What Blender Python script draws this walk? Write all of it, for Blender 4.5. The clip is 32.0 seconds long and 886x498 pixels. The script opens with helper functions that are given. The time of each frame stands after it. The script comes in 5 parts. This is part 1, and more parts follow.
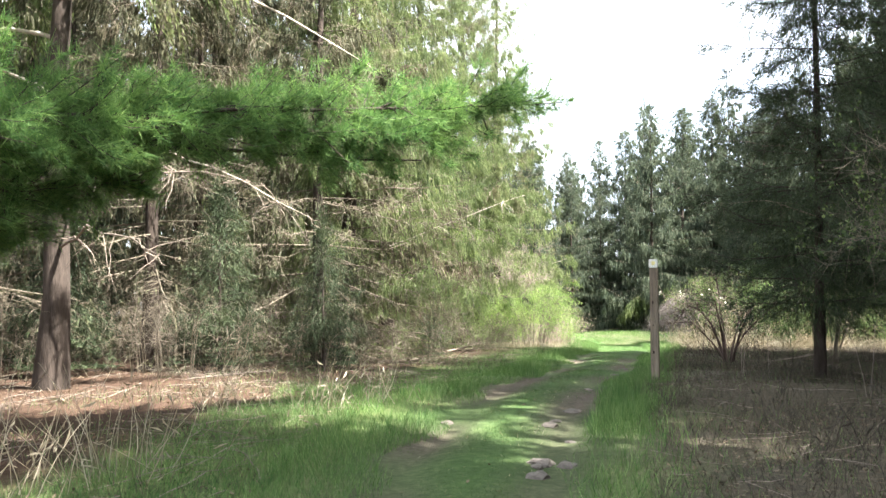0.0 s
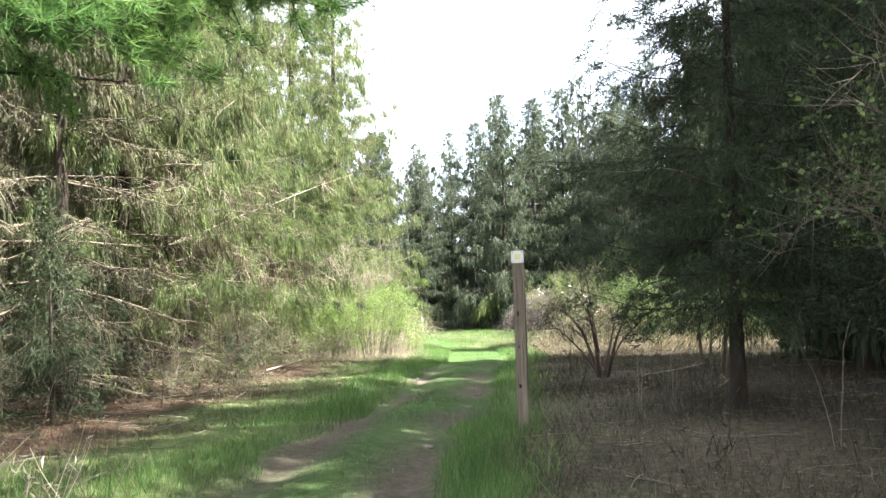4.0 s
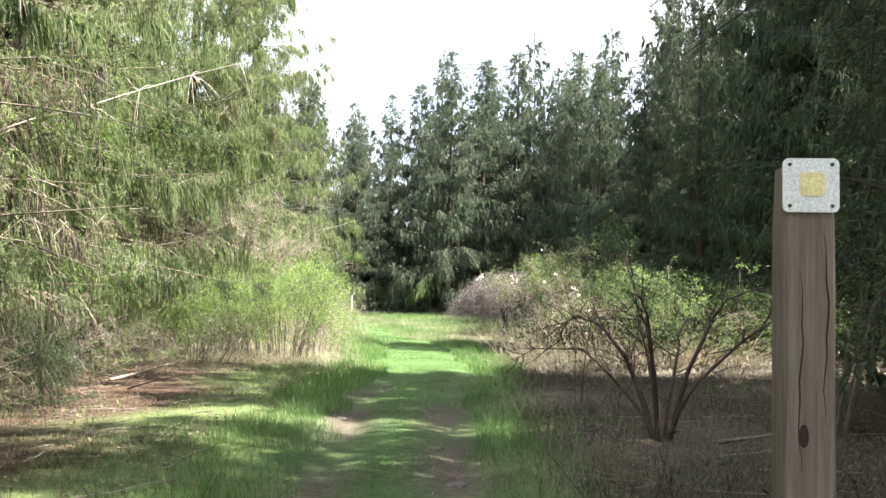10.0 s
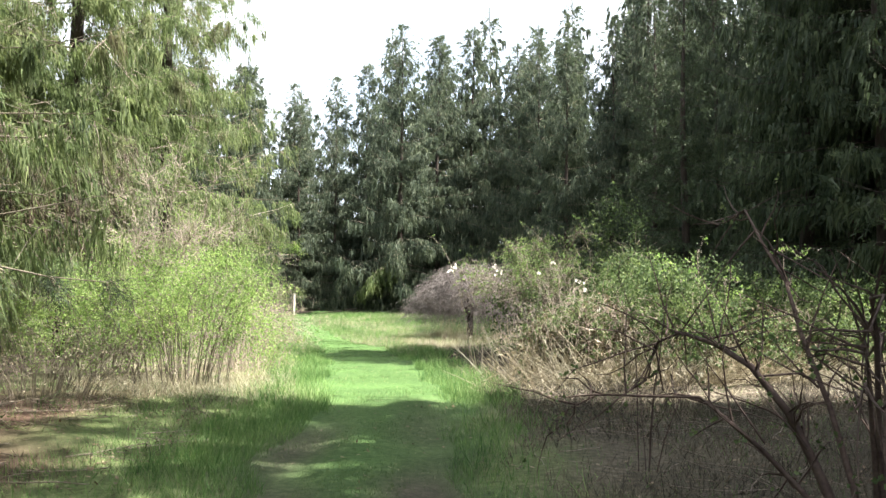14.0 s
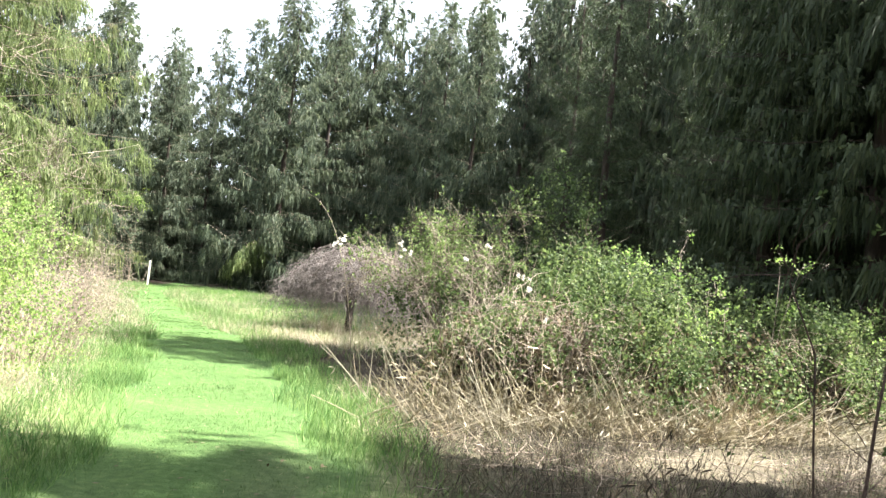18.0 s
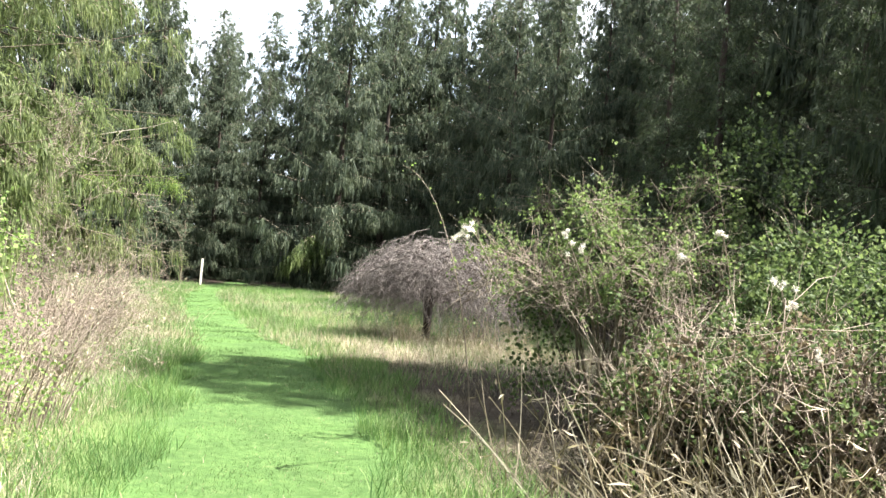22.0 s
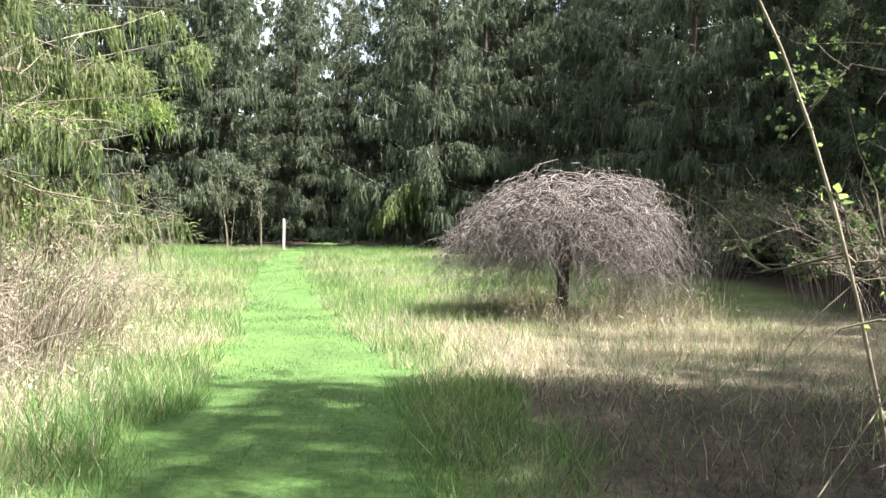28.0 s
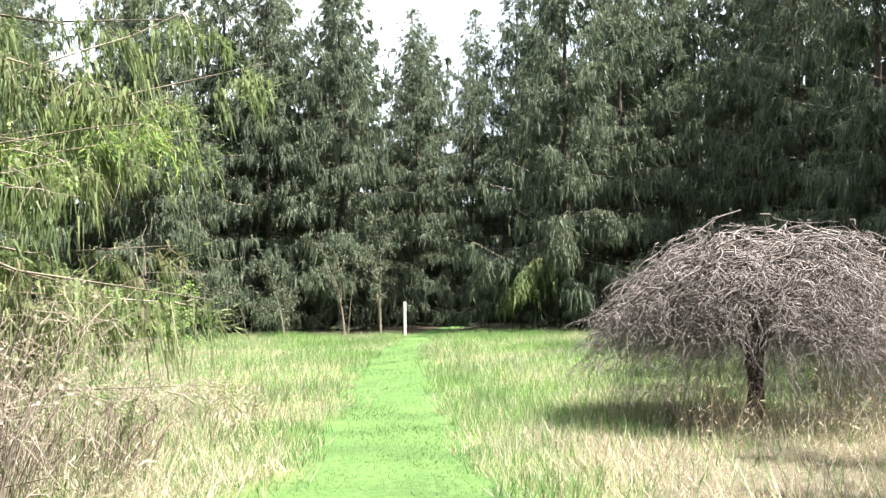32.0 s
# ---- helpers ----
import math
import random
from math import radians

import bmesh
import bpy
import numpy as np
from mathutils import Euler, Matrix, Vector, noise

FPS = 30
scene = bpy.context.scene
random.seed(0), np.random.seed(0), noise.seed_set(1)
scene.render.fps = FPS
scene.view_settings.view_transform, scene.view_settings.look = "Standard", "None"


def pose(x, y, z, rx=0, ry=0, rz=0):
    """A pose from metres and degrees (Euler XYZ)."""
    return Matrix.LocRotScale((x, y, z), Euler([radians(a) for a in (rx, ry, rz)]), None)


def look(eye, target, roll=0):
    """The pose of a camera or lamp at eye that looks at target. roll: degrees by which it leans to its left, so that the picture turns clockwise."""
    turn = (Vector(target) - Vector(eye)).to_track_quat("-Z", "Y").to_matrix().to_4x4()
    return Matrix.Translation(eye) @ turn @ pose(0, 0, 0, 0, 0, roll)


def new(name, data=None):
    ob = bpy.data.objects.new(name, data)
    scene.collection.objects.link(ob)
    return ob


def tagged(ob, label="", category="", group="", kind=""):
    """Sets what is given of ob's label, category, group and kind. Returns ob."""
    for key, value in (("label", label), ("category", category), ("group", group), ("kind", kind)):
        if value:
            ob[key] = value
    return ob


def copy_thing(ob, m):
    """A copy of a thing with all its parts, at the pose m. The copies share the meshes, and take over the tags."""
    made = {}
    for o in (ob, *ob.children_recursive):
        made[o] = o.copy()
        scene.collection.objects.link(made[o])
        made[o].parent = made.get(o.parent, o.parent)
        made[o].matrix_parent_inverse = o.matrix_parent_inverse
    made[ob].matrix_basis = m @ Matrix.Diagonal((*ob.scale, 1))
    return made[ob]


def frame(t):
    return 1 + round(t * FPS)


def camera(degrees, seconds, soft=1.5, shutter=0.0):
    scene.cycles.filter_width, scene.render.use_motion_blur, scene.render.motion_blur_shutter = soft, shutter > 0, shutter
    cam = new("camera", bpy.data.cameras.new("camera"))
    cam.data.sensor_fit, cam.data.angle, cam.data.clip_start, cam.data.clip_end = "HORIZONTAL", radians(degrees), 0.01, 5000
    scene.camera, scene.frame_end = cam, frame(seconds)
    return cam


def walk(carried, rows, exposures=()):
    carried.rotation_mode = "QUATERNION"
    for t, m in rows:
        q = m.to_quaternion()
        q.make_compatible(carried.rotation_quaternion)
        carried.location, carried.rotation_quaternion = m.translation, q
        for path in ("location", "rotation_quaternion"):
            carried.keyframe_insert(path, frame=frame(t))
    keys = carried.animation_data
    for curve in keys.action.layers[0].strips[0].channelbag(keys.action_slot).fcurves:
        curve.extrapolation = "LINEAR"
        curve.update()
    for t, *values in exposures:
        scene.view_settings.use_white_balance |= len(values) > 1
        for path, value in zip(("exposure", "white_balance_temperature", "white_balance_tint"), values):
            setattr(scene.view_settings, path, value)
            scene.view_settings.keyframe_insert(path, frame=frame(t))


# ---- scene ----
cam = camera(54.0, 32.0)
PATH = [
    (0, (0.078, -11.814, 0.753), (-0.405, -9.881, 0.931), 0.2),
    (0.5, (0.14, -11.453, 0.814), (-0.343, -9.524, 1.033), 0.4),
    (1, (0.05, -11.236, 0.824), (-0.352, -9.29, 1.051), 3.7),
    (1.5, (0.028, -11.04, 0.826), (-0.405, -9.1, 1.053), 0.4),
    (2, (0.082, -10.585, 0.853), (-0.526, -8.693, 1.08), -0.7),
    (2.5, (0.003, -9.809, 0.863), (-0.135, -7.825, 1.072), 0.9),
    (3, (-0.014, -9.102, 0.883), (0.135, -7.114, 1.051), -1.0),
    (3.5, (-0.037, -8.557, 0.95), (-0.148, -6.567, 1.121), -3.6),
    (5.5, (-0.29, -6.194, 1.1), (-0.422, -4.204, 1.256), 2.4),
    (6, (-0.401, -5.842, 1.099), (-0.562, -3.853, 1.23), 4.3),
    (6.5, (-0.431, -5.601, 1.118), (-0.247, -3.612, 1.226), 0.9),
    (7, (-0.461, -5.285, 1.148), (-0.161, -3.312, 1.273), 1.2),
    (7.5, (-0.611, -4.804, 1.194), (-0.259, -2.84, 1.33), 4.2),
    (8, (-0.587, -4.239, 1.186), (-0.245, -2.275, 1.337), -2.9),
    (8.5, (-0.664, -3.353, 1.243), (-0.516, -1.367, 1.421), 2.0),
    (9, (-0.667, -2.861, 1.246), (-0.49, -0.878, 1.435), 0.9),
    (9.5, (-0.63, -2.27, 1.296), (-0.608, -0.278, 1.472), -1.7),
    (10, (-0.765, -1.84, 1.34), (-0.763, 0.156, 1.456), 1.4),
    (10.5, (-0.67, -1.12, 1.349), (-0.789, 0.865, 1.561), -2.2),
    (11, (-0.742, -0.564, 1.317), (-1.096, 1.393, 1.532), 3.6),
    (11.5, (-0.739, -0.033, 1.314), (-0.99, 1.938, 1.541), 0.5),
    (12, (-0.782, 0.525, 1.331), (-1.078, 2.495, 1.515), -0.2),
    (12.5, (-0.869, 1.094, 1.366), (-1.073, 3.075, 1.541), 1.9),
    (13, (-0.894, 1.634, 1.393), (-0.952, 3.625, 1.582), 2.2),
    (13.5, (-0.991, 2.014, 1.418), (-0.897, 4.008, 1.544), 4.8),
    (14, (-0.943, 2.539, 1.393), (-0.822, 4.532, 1.5), 0.5),
    (14.5, (-0.943, 3.089, 1.391), (-0.797, 5.084, 1.416), 5.2),
    (16.5, (-0.681, 5.603, 1.42), (-0.583, 7.596, 1.55), 1.4),
    (17, (-0.703, 6.045, 1.41), (-0.449, 8.023, 1.557), 3.8),
    (17.5, (-0.638, 6.308, 1.372), (-0.224, 8.26, 1.504), 1.4),
    (18, (-0.715, 6.718, 1.378), (-0.323, 8.677, 1.477), 5.9),
    (18.5, (-0.746, 7.056, 1.384), (-0.317, 9.009, 1.424), 0.8),
    (19, (-0.832, 7.461, 1.46), (-0.668, 9.454, 1.453), -1.1),
    (19.5, (-0.9, 7.905, 1.514), (-0.922, 9.904, 1.569), 2.3),
    (20, (-0.822, 8.423, 1.501), (-0.814, 10.413, 1.697), -2.0),
    (20.5, (-0.884, 8.942, 1.494), (-0.782, 10.935, 1.622), 3.3),
    (21, (-0.862, 9.426, 1.479), (-0.661, 11.415, 1.551), -0.3),
    (21.5, (-0.919, 9.819, 1.504), (-0.843, 11.816, 1.588), 3.3),
    (22, (-0.91, 10.357, 1.493), (-0.637, 12.337, 1.558), 4.7),
    (22.5, (-0.859, 10.871, 1.517), (-0.509, 12.838, 1.605), 2.7),
    (23, (-0.937, 11.297, 1.532), (-0.57, 13.261, 1.628), 4.7),
    (23.5, (-0.892, 11.745, 1.513), (-0.562, 13.712, 1.66), 1.2),
    (24, (-0.899, 12.274, 1.498), (-0.692, 14.261, 1.59), 4.3),
    (24.5, (-0.806, 12.761, 1.49), (-0.609, 14.751, 1.536), 1.9),
    (25, (-0.778, 13.19, 1.499), (-0.756, 15.189, 1.526), 2.0),
    (25.5, (-0.781, 13.656, 1.518), (-0.773, 15.656, 1.535), 1.1),
    (27.5, (-0.685, 15.633, 1.578), (-0.777, 17.631, 1.537), 0.8),
    (28, (-0.697, 15.973, 1.586), (-0.655, 17.972, 1.514), 1.0),
    (28.5, (-0.55, 16.528, 1.542), (-0.808, 18.512, 1.53), 1.4),
    (29, (-0.616, 16.971, 1.524), (-0.763, 18.966, 1.524), 2.1),
    (29.5, (-0.591, 17.463, 1.472), (-0.689, 19.457, 1.589), -2.6),
    (30, (-0.618, 17.927, 1.444), (-0.725, 19.921, 1.557), 0.8),
    (30.5, (-0.605, 18.334, 1.442), (-0.637, 20.327, 1.595), -2.4),
    (31, (-0.592, 18.688, 1.474), (-0.746, 20.678, 1.601), -2.1),
    (31.5, (-0.706, 18.981, 1.512), (-0.894, 20.97, 1.61), 0.8),
    (32, (-0.776, 19.249, 1.547), (-1.037, 21.229, 1.66), -0.8),
]
EXPOSURE = [(t, 2.6 + e) for t, e in ((0, 0.58), (1, 0.38), (2, 0.2), (3, 0.55), (3.5, 0.58), (6, 0.62), (7, 0.78), (8, 0.88), (9, 0.46), (10, 0.36), (11, 0.14), (12, 0.04), (14, 0.18), (17, 0.34), (18, 0.5), (19, 0.36), (20, 0.08), (22, 0.16), (24, 0.37), (25.5, 0.36), (28, 0.26), (30, 0.12), (31, 0.25), (32, 0.26))]
walk(cam, [(t, look(eye, target, roll)) for t, eye, target, roll in PATH], EXPOSURE)

# ---- light ----
world = bpy.data.worlds.new("world")
scene.world = world
world.use_nodes = True
SUN_EL, SUN_AZ = radians(57), radians(102)      # azimuth clockwise from +y
wn, wl = world.node_tree.nodes, world.node_tree.links
wn.clear()
w_out = wn.new("ShaderNodeOutputWorld")
w_bg = wn.new("ShaderNodeBackground")
w_sky = wn.new("ShaderNodeTexSky")
w_sky.sky_type = "NISHITA"
w_sky.sun_disc = False
w_sky.sun_elevation, w_sky.sun_rotation = SUN_EL, SUN_AZ
w_sky.dust_density = 3.0
w_co = wn.new("ShaderNodeTexCoord")
w_noise = wn.new("ShaderNodeTexNoise")
w_noise.inputs["Scale"].default_value = 2.2
w_noise.inputs["Detail"].default_value = 6
w_ramp = wn.new("ShaderNodeValToRGB")
w_ramp.color_ramp.elements[0].position, w_ramp.color_ramp.elements[0].color = 0.30, (0.35, 0.35, 0.35, 1)
w_ramp.color_ramp.elements[1].position, w_ramp.color_ramp.elements[1].color = 0.55, (1, 1, 1, 1)
w_mix = wn.new("ShaderNodeMix")
w_mix.data_type = "RGBA"
w_mix.inputs[7].default_value = (3.1, 3.3, 3.6, 1)     # thin bright cloud
wl.new(w_co.outputs["Generated"], w_noise.inputs["Vector"])
wl.new(w_noise.outputs["Fac"], w_ramp.inputs[0])
wl.new(w_ramp.outputs[0], w_mix.inputs[0])
wl.new(w_sky.outputs[0], w_mix.inputs[6])
wl.new(w_mix.outputs[2], w_bg.inputs["Color"])
w_bg.inputs["Strength"].default_value = 0.105
wl.new(w_bg.outputs[0], w_out.inputs[0])

sun_data = bpy.data.lights.new("sun", "SUN")
sun_data.energy, sun_data.angle, sun_data.color = 5.0, radians(0.55), (1.0, 0.96, 0.9)
sun = new("sun", sun_data)
sun_dir = Vector((math.sin(SUN_AZ) * math.cos(SUN_EL), math.cos(SUN_AZ) * math.cos(SUN_EL), math.sin(SUN_EL)))
sun.matrix_world = look(sun_dir * 60, (0, 0, 0))


# ---- materials ----
def rgb(c):
    return (c[0], c[1], c[2], 1.0)


def base_mat(name):
    m = bpy.data.materials.new(name)
    m.use_nodes = True
    m.node_tree.nodes.clear()
    return m, m.node_tree.nodes, m.node_tree.links


def noise_node(n, l, scale, detail=4.0, rough=0.6, vec=None, stretch=None):
    t = n.new("ShaderNodeTexNoise")
    t.inputs["Scale"].default_value, t.inputs["Detail"].default_value, t.inputs["Roughness"].default_value = scale, detail, rough
    if vec is None:
        vec = n.new("ShaderNodeNewGeometry").outputs["Position"]
    if stretch:
        mp = n.new("ShaderNodeMapping")
        mp.inputs["Scale"].default_value = stretch
        l.new(vec, mp.inputs["Vector"])
        vec = mp.outputs[0]
    l.new(vec, t.inputs["Vector"])
    return t.outputs["Fac"]


def ramp(n, l, fac, stops):
    r = n.new("ShaderNodeValToRGB")
    e = r.color_ramp.elements
    while len(e) < len(stops):
        e.new(0.5)
    for k, (p, c) in zip(e, stops):
        k.position, k.color = p, rgb(c)
    l.new(fac, r.inputs[0])
    return r.outputs[0]


def mixc(n, l, fac, a, b, blend="MIX"):
    x = n.new("ShaderNodeMix")
    x.data_type, x.blend_type = "RGBA", blend
    for k, v in ((0, fac), (6, a), (7, b)):
        if isinstance(v, (float, int)):
            x.inputs[k].default_value = v
        elif isinstance(v, tuple):
            x.inputs[k].default_value = rgb(v)
        else:
            l.new(v, x.inputs[k])
    return x.outputs[2]


def leaf_mat(name, dark, mid, light, through_light=0.35, gloss=0.6, patch=1.2, dry=None):
    """Foliage: each sprig its own tone, patches over the crown, light shining through."""
    m, n, l = base_mat(name)
    geo = n.new("ShaderNodeNewGeometry")
    c = ramp(n, l, geo.outputs["Random Per Island"], [(0.0, dark), (0.55, mid), (1.0, light)])
    big = ramp(n, l, noise_node(n, l, patch, 3), [(0.3, (0.62, 0.68, 0.66)), (0.7, (1.15, 1.1, 1.0))])
    c = mixc(n, l, 1.0, c, big, "MULTIPLY")
    if dry:
        where = ramp(n, l, noise_node(n, l, 0.75, 4, 0.7, None, (1, 1, 0.6)), [(0.54, (0, 0, 0)), (0.7, (0.8, 0.8, 0.8))])
        c = mixc(n, l, where, c, dry)
    p = n.new("ShaderNodeBsdfPrincipled")
    p.inputs["Roughness"].default_value = gloss
    p.inputs["Specular IOR Level"].default_value = 0.12
    l.new(c, p.inputs["Base Color"])
    tr = n.new("ShaderNodeBsdfTranslucent")
    l.new(mixc(n, l, 1.0, c, (1.15, 1.2, 0.95), "MULTIPLY"), tr.inputs["Color"])
    mx = n.new("ShaderNodeMixShader")
    mx.inputs[0].default_value = through_light
    l.new(p.outputs[0], mx.inputs[1])
    l.new(tr.outputs[0], mx.inputs[2])
    o = n.new("ShaderNodeOutputMaterial")
    l.new(mx.outputs[0], o.inputs[0])
    return m


def rough_mat(name, stops, scale=6.0, stretch=None, roughness=0.9, bump=0.3, bump_scale=40.0, fine=None):
    """Bark, wood, earth: two scales of tone and a fine relief."""
    m, n, l = base_mat(name)
    c = ramp(n, l, noise_node(n, l, scale, 6, 0.65, None, stretch), stops)
    c = mixc(n, l, 1.0, c, ramp(n, l, noise_node(n, l, scale * 7, 3, 0.6, None, stretch), [(0.3, (0.7, 0.7, 0.7)), (0.7, (1.2, 1.2, 1.2))]), "MULTIPLY")
    rnd = n.new("ShaderNodeObjectInfo")
    c = mixc(n, l, 1.0, c, ramp(n, l, rnd.outputs["Random"], [(0.0, (0.85, 0.85, 0.85)), (1.0, (1.12, 1.1, 1.08))]), "MULTIPLY")
    p = n.new("ShaderNodeBsdfPrincipled")
    p.inputs["Roughness"].default_value = roughness
    p.inputs["Specular IOR Level"].default_value = 0.2
    l.new(c, p.inputs["Base Color"])
    if bump:
        b = n.new("ShaderNodeBump")
        b.inputs["Strength"].default_value, b.inputs["Distance"].default_value = bump, 0.02
        l.new(noise_node(n, l, bump_scale, 4, 0.6, None, stretch), b.inputs["Height"])
        l.new(b.outputs[0], p.inputs["Normal"])
    o = n.new("ShaderNodeOutputMaterial")
    l.new(p.outputs[0], o.inputs[0])
    return m


SPRUCE = leaf_mat("spruce_needles", (0.07, 0.096, 0.048), (0.135, 0.172, 0.082), (0.22, 0.262, 0.128), 0.5, patch=0.8, dry=(0.16, 0.13, 0.095))
SPRUCE_NEW = leaf_mat("fresh_spruce_needles", (0.07, 0.12, 0.035), (0.125, 0.19, 0.055), (0.22, 0.28, 0.085), 0.4)
# greyer and bluer than SPRUCE: distance haze put into the needle colour
SPRUCE_HAZED = leaf_mat("hazed_spruce_needles", (0.044, 0.059, 0.045), (0.078, 0.098, 0.071), (0.132, 0.153, 0.111), 0.36)
# same needles with the shade of the right-hand wood put into the colour
SPRUCE_SHADED = leaf_mat("shaded_spruce_needles", (0.034, 0.048, 0.03), (0.053, 0.071, 0.043), (0.086, 0.108, 0.06), 0.28)
PINE = leaf_mat("pine_needles", (0.055, 0.115, 0.045), (0.115, 0.215, 0.075), (0.24, 0.36, 0.13), 0.5, patch=1.4)
SPRUCE_DRY = leaf_mat("dull_spruce_needles", (0.055, 0.056, 0.036), (0.092, 0.093, 0.06), (0.15, 0.15, 0.1), 0.3, dry=(0.13, 0.1, 0.072))
LEAF = leaf_mat("young_leaves", (0.042, 0.066, 0.029), (0.084, 0.119, 0.052), (0.165, 0.207, 0.1), 0.42)
LEAF_MID = leaf_mat("half_open_leaves", (0.065, 0.095, 0.036), (0.12, 0.17, 0.066), (0.21, 0.27, 0.125), 0.45)
LEAF_LIGHT = leaf_mat("spring_leaves", (0.11, 0.175, 0.055), (0.2, 0.295, 0.1), (0.32, 0.405, 0.17), 0.55)
GRASS = leaf_mat("grass_blades", (0.055, 0.12, 0.04), (0.115, 0.208, 0.072), (0.25, 0.335, 0.15), 0.42, patch=0.9)
LAWN = leaf_mat("mown_grass", (0.041, 0.084, 0.025), (0.073, 0.127, 0.042), (0.124, 0.172, 0.07), 0.3, patch=0.9)
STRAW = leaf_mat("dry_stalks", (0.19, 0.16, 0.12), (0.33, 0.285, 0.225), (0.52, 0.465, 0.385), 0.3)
# brown dead stems, with the shade they stand in put into the colour
STALK_SHADED = leaf_mat("shaded_dead_stems", (0.035, 0.029, 0.024), (0.068, 0.057, 0.046), (0.15, 0.126, 0.1), 0.15)
DEAD_STRAND = leaf_mat("dead_branchlets", (0.045, 0.035, 0.028), (0.095, 0.076, 0.06), (0.18, 0.148, 0.115), 0.2)
WITHERED = leaf_mat("withered_leaves", (0.06, 0.046, 0.034), (0.115, 0.09, 0.066), (0.2, 0.162, 0.122), 0.25)
BARK = rough_mat("spruce_bark", [(0.3, (0.026, 0.02, 0.016)), (0.6, (0.06, 0.047, 0.039)), (0.8, (0.11, 0.09, 0.076))], 5, (1, 1, 0.25), bump=0.8, bump_scale=30)
TWIG = rough_mat("twig_bark", [(0.3, (0.105, 0.088, 0.065)), (0.7, (0.21, 0.182, 0.14))], 4, bump=0)
GREY_TWIG = rough_mat("grey_twig_bark", [(0.3, (0.15, 0.12, 0.1)), (0.7, (0.3, 0.255, 0.21))], 4, bump=0)
PALE_TWIG = rough_mat("bleached_wood", [(0.3, (0.35, 0.31, 0.25)), (0.7, (0.55, 0.5, 0.42))], 4, bump=0)
POST_WOOD = rough_mat("weathered_post_wood", [(0.25, (0.10, 0.08, 0.062)), (0.5, (0.19, 0.155, 0.12)), (0.8, (0.27, 0.225, 0.18))], 9, (1, 1, 0.06), bump=0.5, bump_scale=60)
POLE_WHITE = rough_mat("pale_post_paint", [(0.3, (0.55, 0.52, 0.46)), (0.7, (0.75, 0.72, 0.66))], 9, (1, 1, 0.1), bump=0.2)


def plain_mat(name, c, roughness=0.5):
    return rough_mat(name, [(0.3, tuple(v * 0.9 for v in c)), (0.7, c)], 30, roughness=roughness, bump=0)


SIGN_WHITE = plain_mat("sign_enamel", (0.78, 0.78, 0.74), 0.4)
SIGN_YELLOW = plain_mat("sign_yellow", (0.75, 0.66, 0.32), 0.45)
FLUFF = plain_mat("seed_fluff", (0.78, 0.75, 0.68), 0.9)
SCREW = plain_mat("dark_screw", (0.05, 0.045, 0.04), 0.5)
KNOT = plain_mat("dark_knot", (0.035, 0.022, 0.018), 0.8)


def ground_mat():
    m, n, l = base_mat("trail_ground")

    def cover(name):
        a = n.new("ShaderNodeAttribute")
        a.attribute_name = name
        return a.outputs["Fac"]

    n1, n2 = noise_node(n, l, 0.9, 6), noise_node(n, l, 14, 5, 0.7)
    meadow = ramp(n, l, n2, [(0.3, (0.05, 0.065, 0.025)), (0.5, (0.09, 0.12, 0.045)), (0.75, (0.18, 0.18, 0.09))])
    straw = ramp(n, l, n2, [(0.3, (0.04, 0.034, 0.025)), (0.5, (0.082, 0.07, 0.05)), (0.75, (0.17, 0.147, 0.108))])
    lawn = ramp(n, l, n2, [(0.3, (0.034, 0.068, 0.02)), (0.55, (0.06, 0.108, 0.034)), (0.8, (0.11, 0.145, 0.06))])
    litter = ramp(n, l, n2, [(0.25, (0.018, 0.014, 0.011)), (0.5, (0.038, 0.029, 0.023)), (0.8, (0.085, 0.067, 0.054))])
    needles = ramp(n, l, n2, [(0.25, (0.03, 0.018, 0.013)), (0.5, (0.062, 0.038, 0.027)), (0.8, (0.125, 0.086, 0.062))])
    dirt = ramp(n, l, n2, [(0.3, (0.055, 0.043, 0.034)), (0.7, (0.13, 0.105, 0.086))])
    c = mixc(n, l, cover("straw"), meadow, straw)
    c = mixc(n, l, cover("litter"), c, litter)
    c = mixc(n, l, cover("needles"), c, needles)
    c = mixc(n, l, cover("lawn"), c, lawn)
    c = mixc(n, l, cover("dirt"), c, dirt)
    c = mixc(n, l, 1.0, c, ramp(n, l, n1, [(0.3, (0.75, 0.75, 0.75)), (0.7, (1.15, 1.15, 1.1))]), "MULTIPLY")
    p = n.new("ShaderNodeBsdfPrincipled")
    p.inputs["Roughness"].default_value = 0.95
    p.inputs["Specular IOR Level"].default_value = 0.1
    l.new(c, p.inputs["Base Color"])
    b = n.new("ShaderNodeBump")
    b.inputs["Strength"].default_value, b.inputs["Distance"].default_value = 0.7, 0.03
    l.new(noise_node(n, l, 30, 5, 0.7), b.inputs["Height"])
    l.new(b.outputs[0], p.inputs["Normal"])
    o = n.new("ShaderNodeOutputMaterial")
    l.new(p.outputs[0], o.inputs[0])
    return m


GROUND = ground_mat()

# ---- the lie of the land ----
LAND_Y = [-60, -20, -12, -8.5, -6, -3, 0, 3, 8, 15, 20, 26, 31, 38, 48, 60, 120]
LAND_Z = [-1.2, -0.9, -0.65, -0.46, -0.3, -0.12, 0, 0.0, 0.04, 0.1, 0.1, 0.0, -0.12, 0.05, 0.35, 0.5, 0.6]
TRAIL_Y = [-30, -12, -6, -3, 0, 4, 9, 14, 20, 25, 30, 37, 41, 46, 50, 60]
